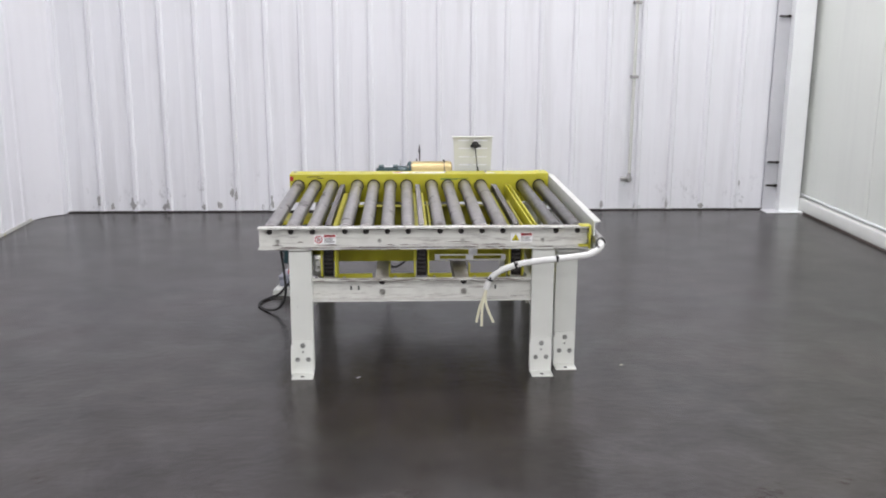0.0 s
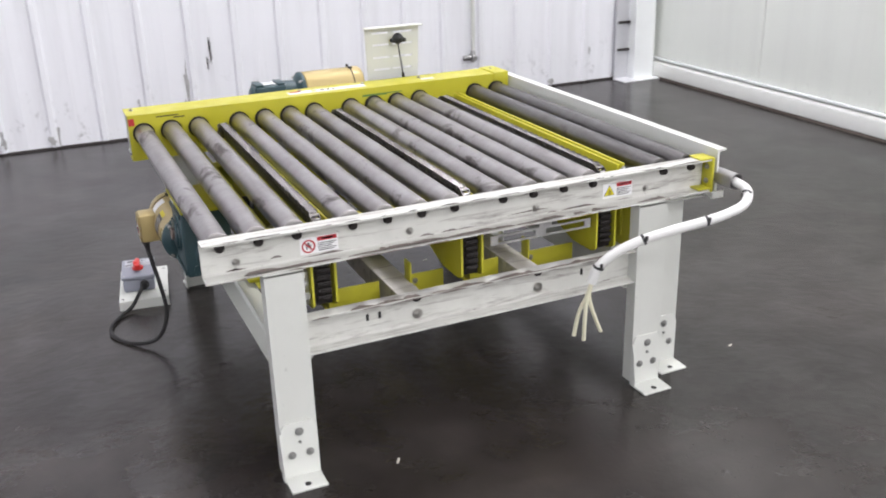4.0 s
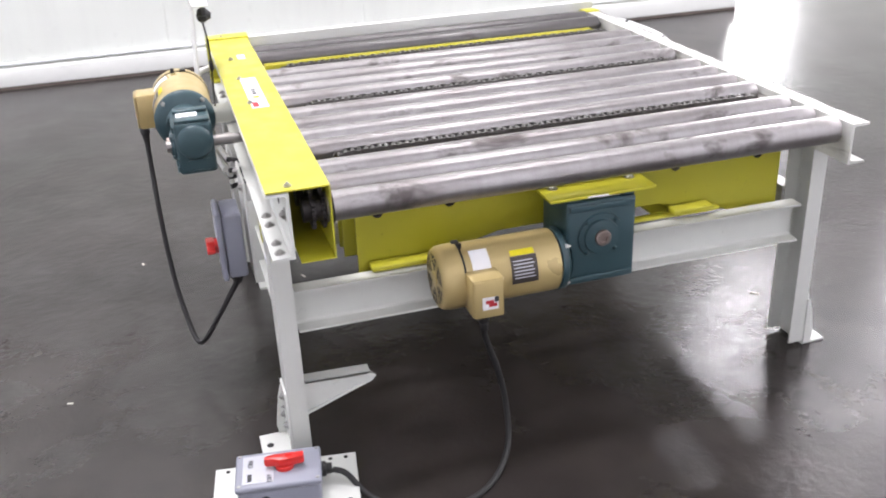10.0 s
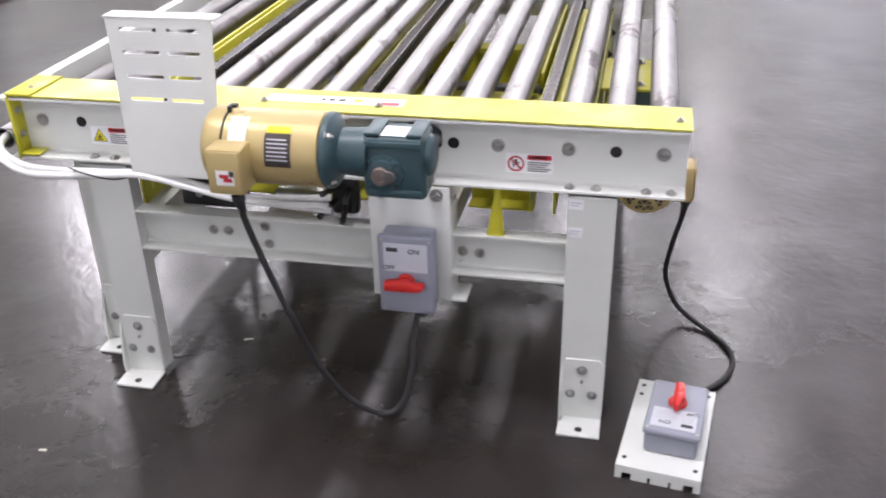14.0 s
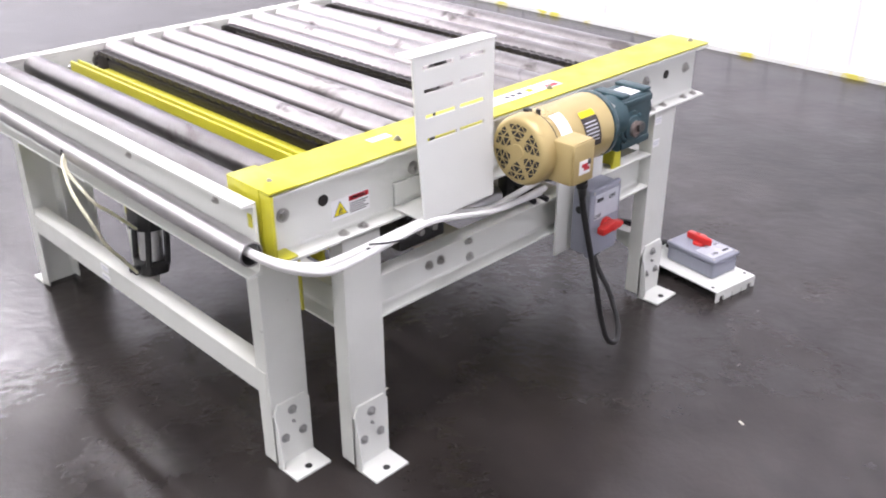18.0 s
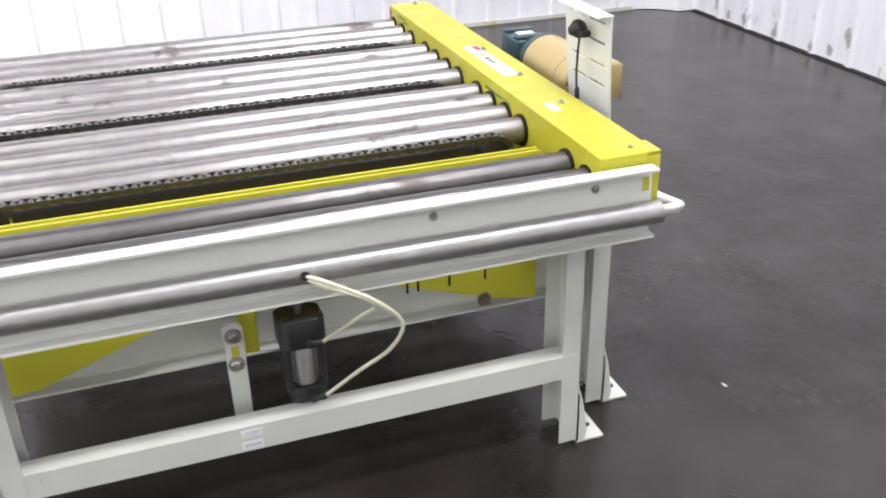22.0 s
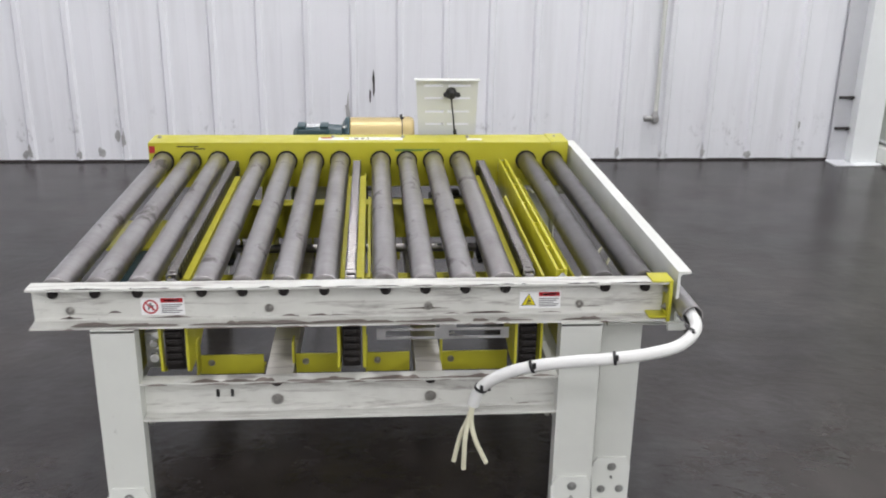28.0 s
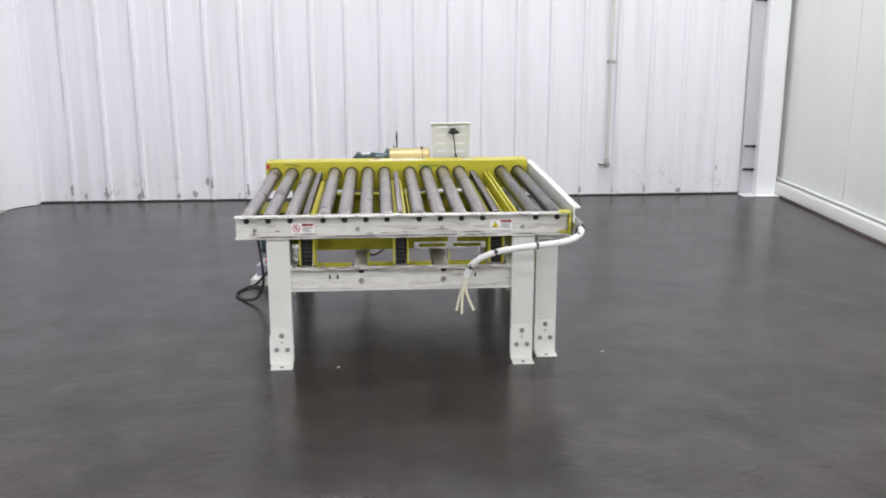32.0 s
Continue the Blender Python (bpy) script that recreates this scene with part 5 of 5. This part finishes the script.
    # hand: the motor sits to the left of the shaft as seen from outside
    for o in ob.children_recursive:
        o.data.transform(Matrix.Scale(-1, 4, (1, 0, 0)))
        o.data.flip_normals()
    return ob


motor_side = gear_motor("gear_motor", "gold electric motor on a blue-green gearbox under the rollers", 0.278, 0.0735, -0.054, 0.104, 0.082, 0.088, -0.117, 0.086, 0.085, 0.056)
motor_side.matrix_basis = Matrix.Translation((-0.509, 4.698, 0.486)) @ Matrix.Rotation(radians(-90), 4, "Z")
motor_back = gear_motor("gear_motor", "gold electric motor on a blue-green gearbox behind the rail", 0.240, 0.0765, 0.028, 0.116, 0.040, 0.082, -0.054, 0.072, 0.033, 0.040)
motor_back.matrix_basis = Matrix.Translation((-0.028, 5.522, 0.654)) @ Matrix.Rotation(math.pi, 4, "Z")

# ---- switch boxes ----
def text_mesh(name, body, size, m, mat, parent):
    cu = bpy.data.curves.new(name, "FONT")
    cu.body, cu.size, cu.extrude, cu.align_x = body, size, 0.0003, "CENTER"
    tmp = bpy.data.objects.new(name, cu)
    scene.collection.objects.link(tmp)
    bpy.context.view_layer.update()
    mesh = bpy.data.meshes.new_from_object(tmp)
    bpy.data.objects.remove(tmp)
    mesh.materials.clear()
    mesh.materials.append(mat)
    ob = new(name, mesh)
    ob.parent = parent
    ob.matrix_basis = m
    return ob


def switch_box(label, turn):
    """Safety switch lying with its face to local +z; local y runs up the face."""
    ob = thing("disconnect_switch", label, "switch", "switch boxes")
    bm = B()
    box(bm, -0.056, 0.056, -0.088, 0.088, 0.0, 0.048, 0.008, 3)
    body = part("box", bm, GREY_BOX, ob)
    bm = B()
    box(bm, -0.060, 0.060, -0.092, 0.092, 0.049, 0.064, 0.006, 3)
    lid = part("lid", bm, GREY_BOX, ob)
    for x in (-0.051, 0.051):
        for y in (-0.083, 0.083):
            bm = B()
            lathe(bm, (x, y, 0.064), (0, 0, 1), [(0, 0.004), (0.0015, 0.0035)], 10)
            part("screw", bm, ZINC, lid)
    flat_label("face_label", lid, (-0.047, 0.010, 0.064), (1, 0, 0), (0, 1, 0), 0.094, 0.066,
        [(0.07, 0.33, 0.70, 0.84, INK)] + [(0.07, 0.36 - 0.03 * (k % 2), 0.56 - 0.09 * k, 0.59 - 0.09 * k, LABEL_GREY) for k in range(4)] +
        [(0.45, 0.93, 0.12 + 0.1 * k, 0.16 + 0.1 * k, LABEL_GREY) for k in range(5)], face=LABEL_GREY)
    text_mesh("lettering", "ON", 0.016, Matrix.Translation((0.018, 0.054, 0.0665)), INK, lid)
    text_mesh("lettering", "OFF", 0.015, Matrix.Translation((-0.036, 0.014, 0.0665)), INK, lid)
    bm = B()
    lathe(bm, (0, -0.014, 0.064), (0, 0, 1), [(0, 0.020), (0.007, 0.020), (0.009, 0.018)], 28)
    base_k = part("handle_base", bm, RED, lid)
    bm = B()
    prism(bm, [(-0.043, -0.041), (0.028, -0.040), (0.042, -0.034), (0.042, -0.024), (0.020, -0.021), (0.010, -0.014), (-0.006, -0.016), (-0.043, -0.022)], "z", 0.072, 0.093, 0.004)
    bmesh.ops.transform(bm, matrix=Matrix.Translation((0, -0.014, 0)) @ Matrix.Rotation(radians(turn), 4, "Z") @ Matrix.Translation((0, 0.030, 0)), verts=bm.verts[:])
    part("handle", bm, RED, lid, "red plastic rotary handle")
    bm = B()
    lathe(bm, (0.02, -0.088, 0.028), (0, -1, 0), [(0, 0.017), (0.012, 0.017), (0.013, 0.013), (0.026, 0.012)], 16)
    part("cable_gland", bm, BLACK_PLASTIC, body)
    bm = B()
    lathe(bm, (-0.056, 0.03, 0.025), (-1, 0, 0), [(0, 0.010), (0.002, 0.010)], 14)
    part("knockout", bm, BLACK_PLASTIC, body)
    return ob


floor_switch = switch_box("grey safety switch with red handle on a white plate", 90)
floor_switch.matrix_basis = Matrix.Translation((-0.630, 5.478, 0.0345)) @ Matrix.Rotation(radians(-8), 4, "Z")
hung_switch = switch_box("grey safety switch with red handle, bolted to a hanging plate", 0)
# face to +y, upright
hung_switch.matrix_basis = Matrix.Translation((-0.048, 5.452, 0.394)) @ Matrix.Rotation(math.pi, 4, "Z") @ Matrix.Rotation(radians(90), 4, "X")

tray = thing("switch_plate", "bent white steel mounting plate lying on the floor", "plate")
bm = B()
box(bm, -0.088, 0.088, -0.158, 0.158, 0.0295, 0.0345, 0.001)
pl = part("top_sheet", bm, WHITE_CLEAN, tray)
edge = [(-0.088, 0.0295), (-0.088, 0.0), (-0.074, 0.0), (-0.074, 0.016), (-0.054, 0.016), (-0.054, 0.0), (-0.029, 0.0), (-0.029, 0.014), (-0.023, 0.014), (-0.023, 0.0),
        (0.014, 0.0), (0.014, 0.014), (0.020, 0.014), (0.020, 0.0), (0.054, 0.0), (0.054, 0.016), (0.074, 0.016), (0.074, 0.0), (0.088, 0.0), (0.088, 0.0295)]
part("front_lip", prism(B(), edge, "y", 0.153, 0.158), WHITE_CLEAN, tray)
part("back_lip", box(B(), -0.088, 0.088, -0.158, -0.153, 0.0, 0.0295), WHITE_CLEAN, tray)
for x, y in ((-0.074, -0.135), (0.074, -0.135), (0.074, -0.10), (-0.074, 0.13), (0.074, 0.13)):
    bm = B()
    lathe(bm, (x, y, 0.0345), (0, 0, 1), [(0, 0.005), (0.0006, 0.005)], 12)
    part("hole", bm, RUBBER, pl)
tray.matrix_basis = Matrix.Translation((-0.617, 5.465, 0.0)) @ Matrix.Rotation(radians(-8), 4, "Z")

holder = thing("switch_hanger", "white steel hanger plate bolted to the back rail", "plate")
bm = B()
box(bm, -0.128, 0.047, 5.433, 5.439, 0.296, 0.566, 0.001)
part("hanger_plate", bm, WHITE_CLEAN, holder)
bm = B()
box(bm, -0.128, -0.122, 5.36, 5.433, 0.296, 0.520, 0.001)
box(bm, -0.16, -0.122, 5.36, 5.433, 0.290, 0.296, 0.001)
part("hanger_flange", bm, WHITE_CLEAN, holder)
for x in (-0.10, 0.02):
    bm = B()
    hexbolt(bm, (x, 5.439, 0.548), (0, 1, 0), 0.010, 0.006)
    part("hanger_bolt", bm, ZINC, holder)
# gearbox flange plates
bm = B()
box(bm, -0.568, -0.396, 4.565, 4.821, 0.5810, 0.5880, 0.001)
mount = part("motor_mount", bm, YELLOW, transfer)
for y in (4.598, 4.788):
    bm = B()
    hexbolt(bm, (-0.50, y, 0.5880), (0, 0, 1), 0.009, 0.005)
    part("mount_bolt", bm, ZINC, mount)
flat_label("label_patch", mount, (-0.5685, 4.733, 0.5825), (0, -1, 0), (0, 0, 1), 0.05, 0.004, [])

bearing = thing("flange_bearing", "black cast flange bearing bolted to the rail with a steel shaft", "bearing")
bm = B()
lathe(bm, (-0.045, BWEB + 0.001, 0.656), (0, 1, 0), [(0, 0.034), (0.010, 0.034), (0.012, 0.026), (0.026, 0.024), (0.028, 0.016)], 24)
prism(bm, [(-0.105, 0.640), (-0.085, 0.626), (-0.005, 0.626), (0.015, 0.640), (0.015, 0.672), (-0.005, 0.686), (-0.085, 0.686), (-0.105, 0.672)], "y", BWEB + 0.001, BWEB + 0.011, 0.003)
part("bearing_housing", bm, CAST, bearing)
bm = B()
cyl(bm, (-0.045, BWEB, 0.656), (-0.045, 5.600, 0.656), 0.0125, 18, 0.001)
part("shaft", bm, CHROME, bearing)
for x in (-0.092, 0.002):
    bm = B()
    hexbolt(bm, (x, BWEB + 0.011, 0.656), (0, 1, 0), 0.009, 0.006)
    part("bearing_bolt", bm, ZINC, bearing)

# ---- slotted upright bracket with plug ----
tab = thing("slotted_bracket", "bent white sheet bracket with rows of slots above the rail", "bracket")
bm = B()
TX0, TX1, TY = 0.332, 0.560, 5.474
rows = [0.745, 0.792, 0.842, 0.888]
edges = [0.582] + [z for r_ in rows for z in (r_ - 0.004, r_ + 0.004)] + [0.910]
for i in range(0, len(edges), 2):
    box(bm, TX0, TX1, TY, TY + 0.004, edges[i], edges[i + 1])
for r_ in rows:
    for x0, x1 in ((TX0, 0.360), (0.430, 0.452), (0.534, TX1)):
        box(bm, x0, x1, TY, TY + 0.004, r_ - 0.004, r_ + 0.004)
for v in bm.verts:
    k = (v.co.z - 0.58) / 0.33
    v.co.y += 0.020 * (1 - k) ** 2 + 0.010 * k * (1 - k)
    v.co.x += (0.016 * (1 - k)) * (1 if v.co.x < 0.44 else -0.6)
part("slotted_plate", bm, WHITE_CLEAN, tab)
bm = B()
box(bm, TX0 - 0.006, TX1 + 0.004, 5.436, TY + 0.005, 0.910, 0.914, 0.001)
part("top_flange", bm, WHITE_CLEAN, tab)
bm = B()
box(bm, TX0 + 0.016, TX1 - 0.010, 5.40, 5.4975, 0.5775, 0.582, 0.001)
box(bm, TX0 + 0.02, TX1 - 0.02, 5.391, 5.398, 0.5760, 0.63, 0.001)
part("bottom_flange", bm, WHITE_CLEAN, tab)
plug = thing("power_plug", "black rubber plug hanging from the slotted bracket", "plug")
bm = B()
lathe(bm, (0.446, 5.466, 0.885), (0, -1, -0.15), [(0, 0.013), (0.01, 0.021), (0.022, 0.021), (0.030, 0.014), (0.038, 0.009)], 18)
box(bm, 0.418, 0.480, 5.440, 5.468, 0.868, 0.884, 0.006)
part("plug_body", bm, RUBBER, plug)
bm = B()
tube(bm, [(0.447, 5.455, 0.870), (0.450, 5.450, 0.835), (0.455, 5.446, 0.79), (0.460, 5.446, 0.74), (0.466, 5.448, 0.69), (0.472, 5.452, 0.61)], 0.0028, 8)
part("thin_cord", bm, RUBBER, plug)
bm = B()
lathe(bm, (0.4605, 5.446, 0.752), (0.1, 0, -1), [(0, 0.003), (0.006, 0.006), (0.03, 0.006), (0.036, 0.003)], 10)
part("strain_relief", bm, RUBBER, plug)

for o in plug.children:
    o.data.transform(Matrix.Translation((0.013, -0.004, -0.017)))

# ---- cords ----
def cord(label, pts, r=0.0068):
    ob = thing("motor_cable", label, "cable", "motor cables")
    bm = B()
    tube(bm, pts, r, 10, 10)
    part("sheath", bm, RUBBER, ob)
    bm = B()
    d = Vector(pts[1]) - Vector(pts[0])
    lathe(bm, pts[0], d, [(0, 0.013), (0.012, 0.013), (0.016, 0.010), (0.036, 0.008)], 12)
    part("gland", bm, BLACK_PLASTIC, ob)
    return ob


cord("black rubber motor cord looping over the floor to a switch", [(-0.632, 5.003, 0.376), (-0.626, 4.998, 0.32), (-0.610, 4.965, 0.22), (-0.605, 4.945, 0.12), (-0.645, 4.955, 0.035), (-0.720, 5.015, 0.0075), (-0.772, 5.100, 0.0075), (-0.772, 5.180, 0.0075), (-0.735, 5.250, 0.0075), (-0.685, 5.300, 0.018), (-0.648, 5.335, 0.055), (-0.632, 5.362, 0.0625)])
cord("black rubber motor cord hanging in a loop to a switch", [(0.243, 5.650, 0.622), (0.232, 5.650, 0.56), (0.200, 5.650, 0.46), (0.165, 5.648, 0.36), (0.115, 5.640, 0.23), (0.060, 5.625, 0.14), (-0.005, 5.608, 0.097), (-0.045, 5.585, 0.115), (-0.060, 5.545, 0.18), (-0.058, 5.505, 0.24), (-0.060, 5.482, 0.28), (-0.060, 5.480, 0.315)])

# scraps on the floor
for x, y, a, l in ((0.46, 5.25, 20, 0.012), (-0.05, 5.95, 70, 0.008), (0.75, 5.75, 10, 0.009), (-0.17, 3.98, 60, 0.012), (1.05, 4.1, 15, 0.008)):
    bm = B()
    box(bm, -l, l, -0.003, 0.003, 0.0, 0.002, 0.0008, 1)
    ob = part("floor_scrap", bm, PALE_CARD)
    ob.matrix_basis = pose(x, y, 0.0, 0, 0, a)
    tagged(ob, "small pale scrap lying on the concrete floor", "scrap", "floor scraps")
